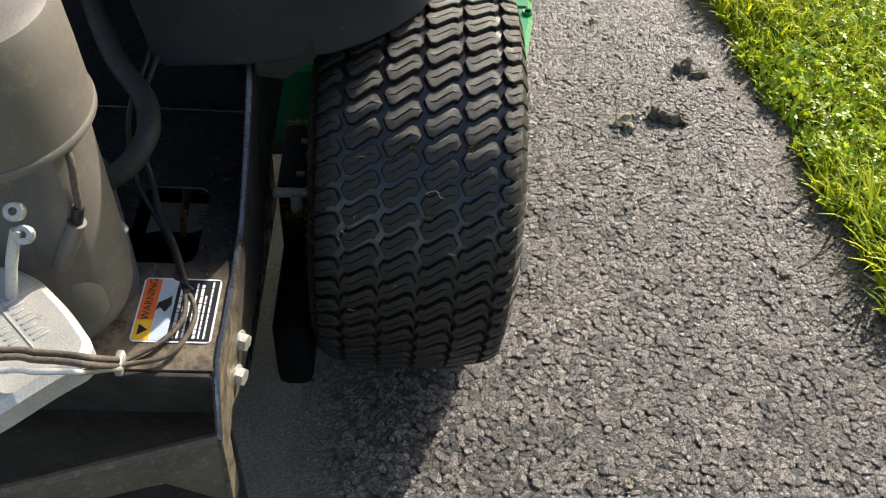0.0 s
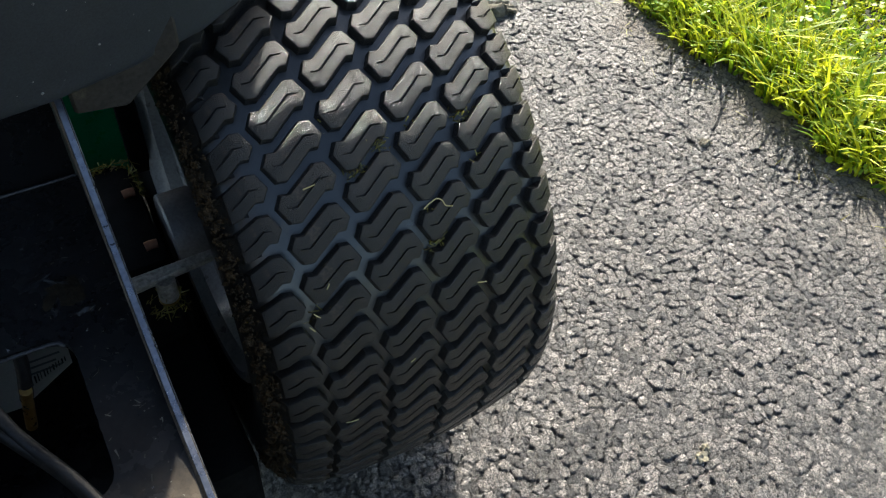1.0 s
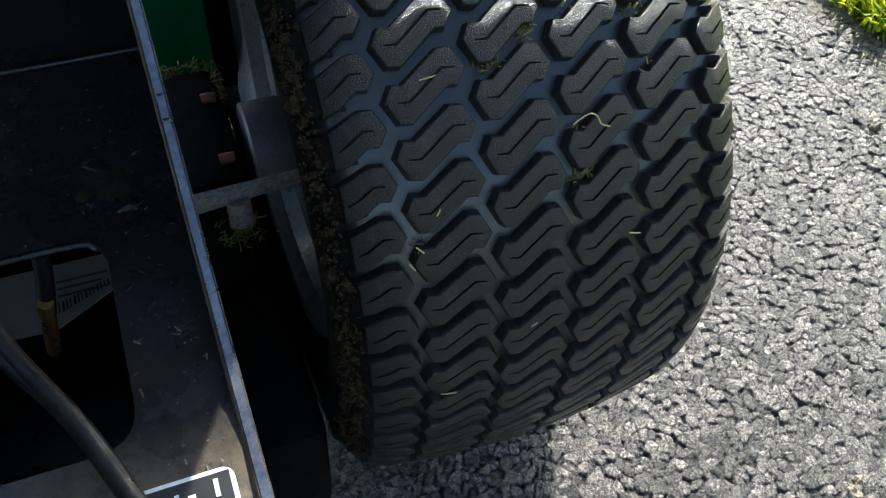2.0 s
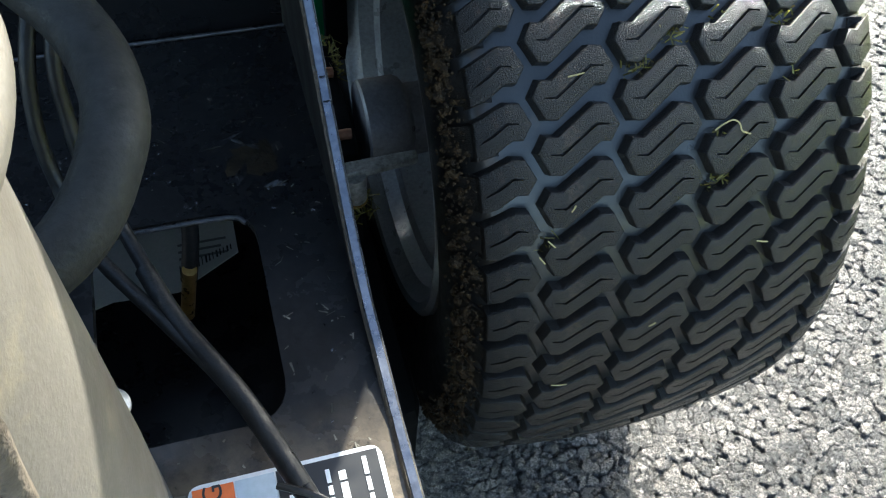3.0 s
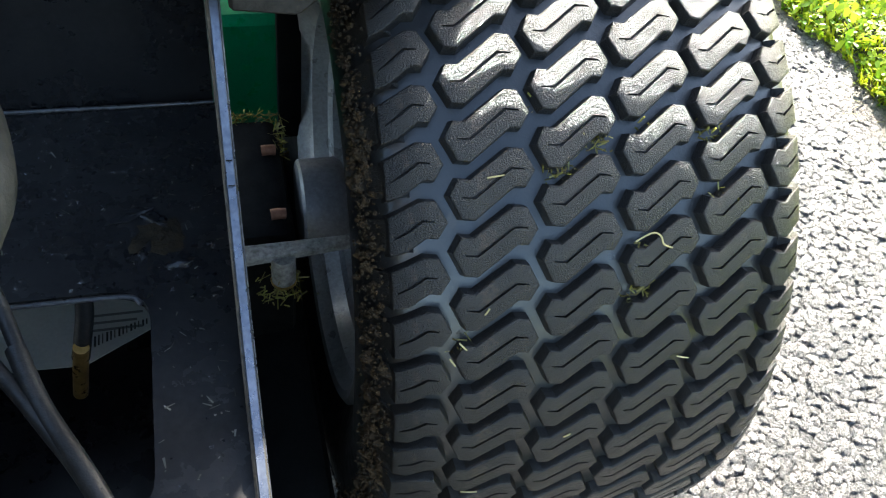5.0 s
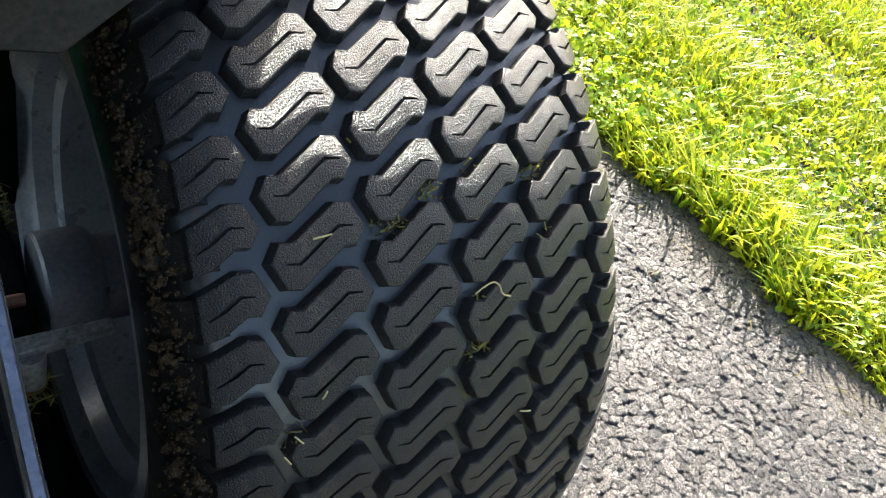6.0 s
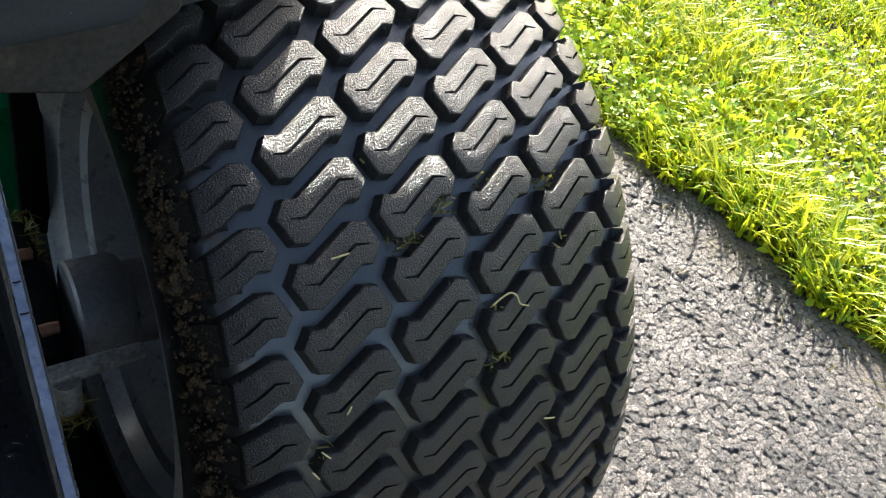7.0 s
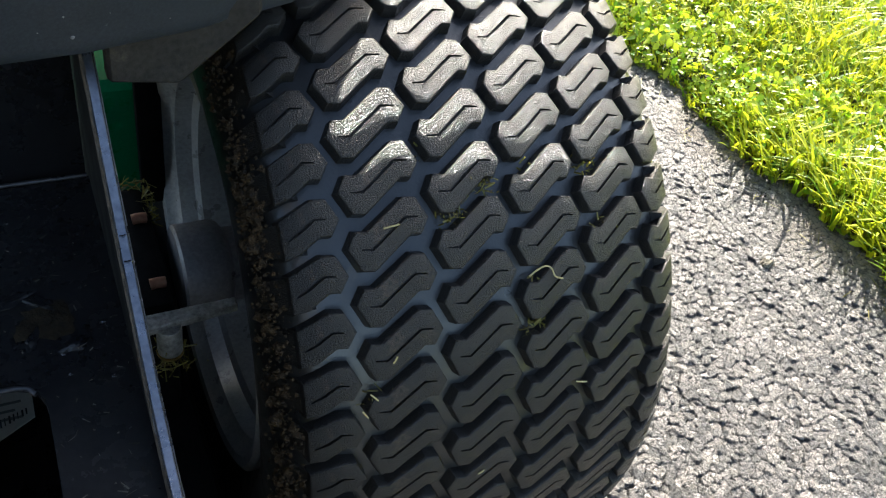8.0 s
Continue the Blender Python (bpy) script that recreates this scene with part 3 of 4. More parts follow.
def shoulder_lugs():
    """The ends of the shoulder blocks, which run down the inner and outer flank of the tyre."""
    steps = ((0.116, tread_radius(0.116) - 0.0016), (0.1245, 0.2690), (0.1305, 0.2560), (0.1350, 0.243))
    for side, start in ((-1, 42.7), (1, 49.65)):
        bm = bmesh.new()
        a0, a1 = (-1.7, 1.9) if side < 0 else (-2.0, 1.6)

        def rail(inset, spread):
            return [[bm.verts.new((side * (u - inset), -(r - inset) * math.sin(radians(a)), (r - inset) * math.cos(radians(a)))) for a in (a0 - spread, a1 + spread)] for u, r in steps]

        rows, low = rail(0.0, 0.0), rail(0.0065, 0.3)
        for p, q in zip(rows, rows[1:]):
            bm.faces.new((p[0], p[1], q[1], q[0]))
        for i in range(3):
            for j in (0, 1):
                bm.faces.new((rows[i][j], rows[i + 1][j], low[i + 1][j], low[i][j]))
        for i in (0, 3):
            bm.faces.new((rows[i][0], rows[i][1], low[i][1], low[i][0]))
        bmesh.ops.recalc_face_normals(bm, faces=bm.faces)
        mesh = bpy.data.meshes.new("shoulder_lug")
        bm.to_mesh(mesh)
        bm.free()
        mesh.materials.append(RUBBER)
        set_round("shoulder_lug", mesh, start)


tread()
shoulder_lugs()


def wheel():
    lip = [(-0.110, 0.166), (-0.117, 0.172), (-0.123, 0.172), (-0.126, 0.167), (-0.124, 0.160), (-0.116, 0.156), (-0.112, 0.150), (-0.098, 0.146), (-0.094, 0.138), (-0.05, 0.136), (0.0, 0.135), (0.02, 0.12), (0.03, 0.08), (0.03, 0.0)]
    part("wheel_rim", lathe(lip, AXLE, 96), STEEL, mower, "dull dusty steel wheel rim")
    drum = [(-0.145, 0.0), (-0.145, 0.036), (-0.143, 0.038), (-0.114, 0.038), (-0.110, 0.036), (-0.106, 0.03), (0.0, 0.03)]
    part("wheel_hub", lathe(drum, Matrix.Translation((0, -0.010, 0)) @ AXLE, 64), DRUM, mower, "round black steel drum of the wheel motor")
    arm = part("axle_bracket", slab([(PX1, -0.090), (-0.112, -0.082), (-0.112, -0.073), (PX1, -0.075)], 0.008, Matrix.Translation((0, 0, 0.296)), 0.0012), WORN, mower, "flat steel bracket between frame and wheel motor")
    barrel = part("barrel", lathe([(0, 0), (0, 0.0082), (0.001, 0.009), (0.024, 0.009), (0.026, 0.008), (0.026, 0)], Matrix.Translation((-0.162, -0.086, 0.274)), 28), WORN, arm, "round steel barrel under the bracket")
    part("ring", lathe([(0, 0.0075), (0, 0.0096), (0.0016, 0.0096), (0.0016, 0.0075)], Matrix.Translation((-0.162, -0.086, 0.2725)), 28, True), BRASS, barrel, "thin brass ring")
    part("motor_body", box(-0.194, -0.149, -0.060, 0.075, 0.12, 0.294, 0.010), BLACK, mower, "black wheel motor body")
    # Added black box: stands in for the deep shade between plate and tyre.
    part("shade_block", box(-0.1935, -0.139, -0.225, 0.30, 0.020, 0.170, 0.016), BLACK, mower, "black block added under the frame in place of deep shade")
    for y, z in ((-0.040, 0.296), (0.031, 0.296)):
        part("spring", tube([(-0.166, y, z), (-0.160, y, z + 0.0005), (-0.155, y, z)], 0.0045, 10, 4), COPPER, mower, "rusty copper-coloured spring")
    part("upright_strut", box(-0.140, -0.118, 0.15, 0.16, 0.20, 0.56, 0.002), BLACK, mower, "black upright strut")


PX0, PX1 = -0.1997, -0.1945
wheel()


def side_plate():
    top = [(0.50, 0.60), (-0.07, 0.60), (-0.10, 0.576), (-0.15, 0.532), (-0.20, 0.493), (-0.25, 0.459), (-0.285, 0.444), (-0.315, 0.441), (-0.345, 0.437), (-0.46, 0.436), (-0.475, 0.425), (-0.50, 0.368), (-0.505, 0.36)]
    low = [(-0.515, 0.22), (-0.485, 0.22), (-0.478, 0.32), (-0.45, 0.335), (-0.42, 0.315), (-0.36, 0.30), (-0.2, 0.30), (-0.12, 0.36), (0.50, 0.36)]
    m = Matrix(((0, 0, 1, PX0), (1, 0, 0, 0), (0, 1, 0, 0), (0, 0, 0, 1)))
    plate = part("side_plate", slab(top + low, PX1 - PX0, m), PLATEPAINT, mower, "dusty black steel frame plate with a worn edge", smooth=False)
    bm = bmesh.new()
    rows = [[bm.verts.new((x, y, z + dz)) for x, dz in ((PX0 - 0.0006, -0.002), (PX0 + 0.0008, 0.0006), (PX1 - 0.0008, 0.0006), (PX1 + 0.0006, -0.002))] for y, z in top[1:]]
    for p, q in zip(rows, rows[1:]):
        for k in range(3):
            bm.faces.new((p[k], p[k + 1], q[k + 1], q[k]))
    part("plate_edge", bm, EDGE, plate, "worn bare steel edge")
    bm = bmesh.new()
    line = spline([(0, y, z) for y, z in top[1:-1]], 7)
    rows = []
    for i, p in enumerate(line):
        deep = 0.0026 + 0.0012 * math.sin(i * 0.9) + 0.001 * math.sin(i * 2.7 + 1)
        rows.append([bm.verts.new((PX0 + dx, p.y, p.z + dz)) for dx, dz in ((-0.0002, -deep - 0.001), (-0.0008, -deep), (-0.0011, -0.0012), (0.0004 + 0.0006 * math.sin(i * 1.7), 0.0009))])
    for p, q in zip(rows, rows[1:]):
        for k in range(3):
            bm.faces.new((p[k], p[k + 1], q[k + 1], q[k]))
    part("edge_grime", bm, SLUDGE, plate, "brown grime caked along the plate edge")
    for y, z in ((-0.1920, 0.5000), (-0.2015, 0.4928)):
        part("rivet", lathe([(0, 0), (0.0004, 0.0012), (0, 0.0016)], Matrix.Translation((-0.1970, y, z)) @ Euler((radians(-38), 0, 0)).to_matrix().to_4x4(), 14), BLACK, plate, "small dark rivet")
    for y, z in ((-0.380, 0.360), (-0.416, 0.345)):
        part("bolt", bolt(Matrix.Translation((PX1, y, z)) @ Euler((0.3, radians(90), 0)).to_matrix().to_4x4()), ZINC, plate, "dusty zinc hexagon bolt")


side_plate()

DECK = 0.435


def engine_deck():
    """The flat plate beside the engine, with a round-cornered opening."""
    outer = [(-0.80, -0.470), (PX0, -0.470), (PX0, -0.072), (-0.80, -0.072)]
    hole = rounded_outline([(-0.322, -0.332), (-0.241, -0.332), (-0.241, -0.211), (-0.322, -0.211)], 0.02)
    bm = bmesh.new()
    edges = []
    for loop in (outer, hole):
        vs = [bm.verts.new((x, y, DECK)) for x, y in loop]
        edges += [bm.edges.new((vs[k], vs[(k + 1) % len(vs)])) for k in range(len(vs))]
    filled = bmesh.ops.triangle_fill(bm, use_beauty=True, edges=edges)
    faces = [g for g in filled["geom"] if isinstance(g, bmesh.types.BMFace)]
    ext = bmesh.ops.extrude_face_region(bm, geom=faces)
    bmesh.ops.translate(bm, vec=(0, 0, -0.006), verts=[g for g in ext["geom"] if isinstance(g, bmesh.types.BMVert)])
    part("engine_deck", bm, DECKPAINT, mower, "black painted engine plate with a square opening", smooth=False)
    part("rear_flange", box(-0.80, PX0 - 0.001, -0.477, -0.471, 0.365, DECK - 0.002, 0.0015), GRIME, mower, "black turned-down rear flange")
    # Added panel that darkens the gap under the plate, where only shade lies.
    part("underdeck_shade_panel", box(-0.80, PX0 - 0.001, -0.452, -0.444, 0.09, DECK - 0.007, 0.002), GRIME, mower, "dark panel added below the engine plate in place of shade")
    part("bulkhead", box(-0.80, PX0 - 0.001, -0.070, -0.064, 0.28, 0.78, 0.001), PAINT, mower, "black upright panel ahead of the engine plate")
    part("deck_seam", tube([(-0.80, -0.073, DECK + 0.0016), (-0.5, -0.0735, DECK + 0.0018), (-0.25, -0.073, DECK + 0.0014), (PX0 - 0.001, -0.0725, DECK + 0.0012)], 0.0013, 10, 4), SEAM, mower, "worn bright weld seam")
    part("opening_lip", tube([(-0.36, -0.2135, DECK - 0.0012), (-0.30, -0.2134, DECK - 0.0010), (-0.254, -0.2138, DECK - 0.0012), (-0.245, -0.219, DECK - 0.0016)], 0.0014, 10, 5), SEAM, mower, "worn bright rim of the opening")


engine_deck()


def rear_guard():
    """The dusty guard bar that sweeps out behind the engine from the side plate."""
    line = spline([(-0.199, -0.502), (-0.24, -0.515), (-0.32, -0.540), (-0.42, -0.570), (-0.55, -0.59), (-0.8, -0.60)], 4)
    bm = bmesh.new()
    rows = []
    for p in line:
        t = min(1.0, (-0.199 - p.x) / 0.06)
        low = 0.22 * (1 - t) + 0.305 * t
        rows.append([bm.verts.new((p.x, p.y + dy, z)) for dy, z in ((0, 0.363), (-0.006, 0.360), (-0.006, low), (0.006, low), (0.006, 0.360))])
    for p, q in zip(rows, rows[1:]):
        for k in range(5):
            bm.faces.new((p[k], p[(k + 1) % 5], q[(k + 1) % 5], q[k]))
    bm.faces.new(rows[0]), bm.faces.new(rows[-1])
    part("rear_guard", bm, DUSTY, mower, "dusty curved rear guard bar")


rear_guard()


def tank():
    """The black moulded tank that overhangs the tyre, its rear corner rounded."""
    outline = [(-0.296, 0.02), (-0.300, -0.140), (-0.296, -0.154), (-0.28, -0.159), (-0.20, -0.150), (-0.15, -0.138), (-0.10, -0.120), (-0.062, -0.096), (-0.032, -0.068), (-0.004, -0.034), (0.016, 0.004), (0.028, 0.06), (0.030, 0.45), (-0.29, 0.45)]
    bm = bmesh.new()
    cx, cy = -0.24, 0.25
    levels = ((0.578, 0.975), (0.570, 0.990), (0.5695, 1.0), (0.5715, 1.0035), (0.576, 1.0045), (0.62, 1.03), (0.66, 1.06), (0.70, 1.085), (0.76, 1.10), (0.81, 1.085), (0.85, 1.02))
    rings = [[bm.verts.new((cx + (x - cx) * s, cy + (y - cy) * s, z)) for x, y in outline] for z, s in levels]
    n = len(outline)
    for p, q in zip(rings, rings[1:]):
        for k in range(n):
            bm.faces.new((p[k], p[(k + 1) % n], q[(k + 1) % n], q[k]))
    bm.faces.new(rings[-1]), bm.faces.new(rings[0])
    part("tank", bm, PLASTIC, mower, "black moulded plastic tank speckled with drops and grime")
    outline = [(-0.190, 0.60), (-0.190, 0.541), (-0.157, 0.537), (-0.118, 0.572), (-0.118, 0.60)]
    m = Matrix(((1, 0, 0, 0), (0, 0, -1, -0.122), (0, 1, 0, 0), (0, 0, 0, 1)))
    part("tank_bracket", slab(outline, 0.012, m, 0.002), GRIME, mower, "grimy black bracket under the tank")


tank()


def engine():
    """The grey shroud on its dark base, and the round air cleaner on top of it."""
    base = [(-0.345, -0.235), (-0.296, -0.350), (-0.291, -0.372), (-0.303, -0.405), (-0.330, -0.432), (-0.45, -0.44), (-0.45, -0.235)]
    foot = part("engine_base", slab(rounded_outline(base, 0.012), 0.066, Matrix.Translation((0, 0, DECK + 0.001)), 0.003), BASE, mower, "dark grey cast engine base on the engine plate")
    part("bolt", bolt(Matrix.Translation((-0.3025, -0.346, DECK + 0.067)), 0.0085, 0.006, 0.0068), ZINC, foot, "bright zinc hexagon bolt")
    at = Matrix.Translation((-0.362, -0.396, 0))
    bm = lathe([(0.437, 0), (0.437, 0.050), (0.442, 0.058), (0.455, 0.067), (0.475, 0.0745), (0.50, 0.0765), (0.53, 0.0772), (0.60, 0.0770), (0.66, 0.0768), (0.692, 0.0765), (0.692, 0)], at, 96)
    for v in bm.verts:
        turn = math.degrees(math.atan2(v.co.y + 0.396, v.co.x + 0.362))
        if -165 < turn < -34 and v.co.z > 0.53:
            # a recess for the lead, open to the rear
            ease = min(1.0, (turn + 165) / 8, (-34 - turn) / 30)
            v.co.x, v.co.y = -0.362 + (v.co.x + 0.362) * (1 - 0.55 * ease), -0.396 + (v.co.y + 0.396) * (1 - 0.55 * ease)
    shroud = part("engine_shroud", bm, SHROUD, mower, "grey plastic engine shroud")
    part("shroud_boss", lump((0.024, 0.022, 0.045), 2.0, Matrix.Translation((-0.318, -0.440, 0.505)), 0.06), SHROUD, shroud, "moulded boss on the shroud")
    part("plug_lead", tube([(-0.2890, -0.428, 0.694), (-0.2850, -0.438, 0.680), (-0.2875, -0.440, 0.655), (-0.2905, -0.440, 0.625)], 0.0032, 10, 6), SLUDGE, shroud, "thin brown lead")
    part("plug_collar", tube([(-0.2903, -0.440, 0.634), (-0.2965, -0.441, 0.612)], 0.0052, 14, 4), CABLE, shroud, "dark collar of the lead cap")
    part("plug_cap", tube([(-0.2955, -0.441, 0.616), (-0.300, -0.4415, 0.604), (-0.308, -0.443, 0.588), (-0.321, -0.445, 0.562)], 0.0082, 16, 6), SHROUD, shroud, "grey lead cap")
    lid = part("air_cleaner", lathe([(0.692, 0), (0.692, 0.0845), (0.702, 0.0858), (0.75, 0.0838), (0.785, 0.0815), (0.800, 0.0765), (0.806, 0.066), (0.808, 0)], at, 96), SHROUD, mower, "round grey air cleaner canister")
    part("rim_band", lathe([(0.692, 0.082), (0.692, 0.0865), (0.694, 0.0880), (0.699, 0.0880), (0.701, 0.0865), (0.701, 0.082)], at, 96, True), SHROUD, lid, "raised grey seam")


engine()


def casting():
    """The aluminium cover beside the shroud, with raised lettering shown as bars."""
    outline = rounded_outline([(-0.364, -0.458), (-0.330, -0.472), (-0.293, -0.507), (-0.266, -0.540), (-0.267, -0.558), (-0.288, -0.575), (-0.325, -0.612), (-0.45, -0.69), (-0.50, -0.50)], 0.014)
    cover = part("engine_cover", slab(outline, 0.034, Matrix.Translation((0, 0, 0.548)), 0.009), ALU, mower, "cast aluminium engine cover with raised marks")
    m = Matrix.Translation((-0.325, -0.532, 0.582)) @ Euler((0, 0, radians(-45))).to_matrix().to_4x4()
    for k in range(9):
        part("raised_mark", box(-0.040 + k * 0.0068, -0.0375 + k * 0.0068, 0.003, 0.012 + 0.002 * (k % 3), -0.002, 0.0010, 0.0004, m), ALU, cover)
    part("raised_mark", box(-0.045, 0.022, -0.002, -0.0005, -0.002, 0.0009, 0.0004, m), ALU, cover)
    for k in range(8):
        part("raised_mark", box(-0.040 + k * 0.0066, -0.0377 + k * 0.0066, -0.014, -0.006, -0.002, 0.0009, 0.0004, m), ALU, cover)
    part("lug_arm", tube([(-0.345, -0.500, 0.57), (-0.338, -0.486, 0.61), (-0.329, -0.474, 0.640)], 0.005, 14, 5), ALU, cover, "cast aluminium arm")
    for x, y, z in ((-0.328, -0.468, 0.655), (-0.325, -0.474, 0.634)):
        part("lug", lathe([(-0.005, 0.0034), (-0.005, 0.0082), (0.004, 0.0082), (0.0055, 0.0070), (0.0055, 0.0034)], Matrix.Translation((x, y, z)) @ Euler((0.75, 0.2, 0)).to_matrix().to_4x4(), 28, True), ALU, cover, "bored aluminium lug")


casting()


def drive_unit():
    part("drive_unit", box(-0.62, -0.215, -0.30, 0.06, 0.14, 0.279, 0.012), PAINT, mower, "black drive housing below the engine plate")
    label = part("maker_label", slab([(-0.361, -0.149), (-0.342, -0.144), (-0.299, -0.146), (-0.255, -0.121), (-0.255, -0.09), (-0.361, -0.09)], 0.0006, Matrix.Translation((0, 0, 0.2795))), PAPER, mower, "white paper label with a bar code")
    for k in range(15):
        x = -0.2965 + k * 0.0026
        part("code_bar", box(x, x + 0.0007 + 0.0006 * ((k * 5) % 3) / 2, -0.133 + 0.0011 * k, -0.124 + 0.0008 * k, 0.2800, 0.2803, 0), INK, label)
    for k in range(3):
        part("text_bar", box(-0.296, -0.262 - 0.004 * (k % 2), -0.1195 + 0.0062 * k, -0.1175 + 0.0062 * k, 0.2800, 0.2803, 0), GREY, label)


drive_unit()
part("pipe_sleeve", tube([(-0.2735, -0.2055, 0.426), (-0.2755, -0.2085, 0.412), (-0.281, -0.2155, 0.389)], 0.0046), CABLE, mower, "black sleeve on the drain pipe")
part("drain_pipe", tube([(-0.279, -0.217, 0.40), (-0.288, -0.212, 0.350)], 0.0041), BRASS, mower, "brass drain pipe")


def decal():
    """The warning decal on the engine plate."""
    m = Matrix.Translation((-0.248, -0.396, DECK + 0.0006))
    w, h = 0.041, 0.042
    sheet = part("warning_decal", slab(rounded_outline([(-w, -h), (w, -h), (w, h), (-w, h)], 0.006), 0.0004, m), WHITE, mower, "warning decal in orange, white and black")

    def patch(name, x0, x1, y0, y1, mat, up=0.0005, label=""):
        return part(name, slab([(x0, y0), (x1, y0), (x1, y1), (x0, y1)], 0.0003, m @ Matrix.Translation((0, 0, up))), mat, sheet, label, smooth=False)

    patch("heading", -w + 0.002, -w + 0.019, -h + 0.028, h - 0.002, ORANGE)
    patch("sign", -w + 0.002, -w + 0.019, -h + 0.002, -h + 0.028, YELLOW)
    patch("picture", -w + 0.0196, -w + 0.036, -h + 0.002, h - 0.002, PALE)
    patch("text_panel", -w + 0.0366, w - 0.002, -h + 0.002, h - 0.002, INK)
    part("pictogram", slab([(-0.010, 0.012), (-0.006, 0.016), (-0.005, 0.004), (-0.010, -0.006), (-0.016, 0.0), (-0.020, -0.004), (-0.019, 0.006)], 0.0003, m @ Matrix.Translation((-0.002, 0.002, 0.0009))), INK, sheet, smooth=False)
    part("alert_triangle", slab([(-w + 0.006, -h + 0.008), (-w + 0.006, -h + 0.022), (-w + 0.016, -h + 0.015)], 0.0003, m @ Matrix.Translation((0, 0, 0.0009))), INK, sheet, smooth=False)
    for k in range(7):
        x = -w + 0.0405 + k * 0.0054
        y = -h + 0.005
        for n in range(9):
            long = 0.004 + 0.006 * ((k * 3 + n * 5) % 4) / 3
            if y + long < h - 0.004 - 0.012 * (k % 3 == 2):
                patch("text_bar", x, x + (0.0030 if k in (0, 4) else 0.0019), y, y + long, WHITE, 0.0009)
            y += long + 0.0013
    word = bpy.data.curves.new("word", "FONT")
    word.body, word.size, word.align_x, word.align_y = "WARNING", 0.0115, "CENTER", "CENTER"
    word.extrude = 0.0001
    ob = new("word", word)
    mesh = bpy.data.meshes.new_from_object(ob)
    bpy.data.objects.remove(ob)
    mesh.transform(m @ Matrix.Translation((-w + 0.0105, 0.013, 0.0010)) @ Euler((0, 0, radians(90))).to_matrix().to_4x4())
    link("heading_word", mesh, INK, sheet, "black word WARNING")


decal()


def hoses():
    part("breather_hose", tube([(-0.372, -0.095, 0.68), (-0.356, -0.130, 0.628), (-0.330, -0.175, 0.590), (-0.296, -0.215, 0.572), (-0.284, -0.245, 0.566), (-0.284, -0.274, 0.560), (-0.304, -0.304, 0.545), (-0.35, -0.33, 0.535)], 0.0120), HOSE, mower, "thick bent black rubber hose")
    part("hose_clamp", tube([(-0.364, -0.112, 0.654), (-0.357, -0.128, 0.631)], 0.0135, 20, 4), PAINT, mower, "black clamp ring on the hose")
    tail = [(-0.226, -0.410, 0.4445), (-0.243, -0.457, 0.443), (-0.286, -0.474, 0.447), (-0.275, -0.503, 0.490), (-0.260, -0.543, 0.550), (-0.256, -0.573, 0.596), (-0.276, -0.573, 0.600), (-0.297, -0.574, 0.603), (-0.321, -0.574, 0.605), (-0.42, -0.60, 0.62)]
    cable = part("control_cable", tube([(-0.282, -0.10, 0.62), (-0.298, -0.155, 0.585), (-0.316, -0.195, 0.548), (-0.323, -0.210, 0.515), (-0.322, -0.222, 0.487), (-0.312, -0.250, 0.470), (-0.284, -0.292, 0.462), (-0.262, -0.328, 0.458), (-0.244, -0.372, 0.452), (-0.2405, -0.380, 0.4508)], 0.0034), CABLE, mower, "black control cable")
    part("cable_end", tube([(-0.244, -0.372, 0.452), *tail], 0.0028), SLUDGE, cable, "dusty brown end of the cable")
    tail = [(-0.238, -0.412, 0.4435), (-0.256, -0.443, 0.442), (-0.288, -0.470, 0.446), (-0.275, -0.497, 0.491), (-0.260, -0.537, 0.551), (-0.256, -0.567, 0.597), (-0.276, -0.567, 0.601), (-0.297, -0.568, 0.604), (-0.321, -0.568, 0.606), (-0.42, -0.59, 0.622)]
    other = part("control_cable", tube([(-0.272, -0.10, 0.62), (-0.288, -0.155, 0.585), (-0.307, -0.197, 0.546), (-0.310, -0.211, 0.512), (-0.308, -0.222, 0.490), (-0.299, -0.240, 0.470), (-0.281, -0.289, 0.463), (-0.259, -0.329, 0.459), (-0.241, -0.373, 0.4525), (-0.240, -0.381, 0.4512)], 0.0034), CABLE, mower, "black control cable")
    part("cable_end", tube([(-0.241, -0.373, 0.4525), *tail], 0.0028), SLUDGE, other, "dusty brown end of the cable")
    part("sleeve", tube([(-0.292, -0.262, 0.467), (-0.281, -0.290, 0.4625), (-0.2605, -0.3285, 0.4585), (-0.2425, -0.3725, 0.4525)], 0.0044), CABLE, cable, "black rubber sleeve round the cables")
    part("cable_tie", tube([(-0.252, -0.371, 0.458), (-0.240, -0.378, 0.459), (-0.232, -0.382, 0.452)], 0.0016, 8, 4), CABLE, cable, "black tie strap")
    part("clip", box(-0.292, -0.284, -0.482, -0.460, 0.438, 0.454, 0.002), ZINC, cable, "bright metal cable clip")
    part("throttle_rod", tube([(-0.284, -0.482, 0.452), (-0.274, -0.507, 0.490), (-0.262, -0.547, 0.550), (-0.260, -0.578, 0.594), (-0.275, -0.581, 0.598), (-0.295, -0.583, 0.600), (-0.320, -0.583, 0.600), (-0.42, -0.61, 0.61)], 0.0026, 12, 6), ZINC, mower, "thin bright steel rod")


hoses()


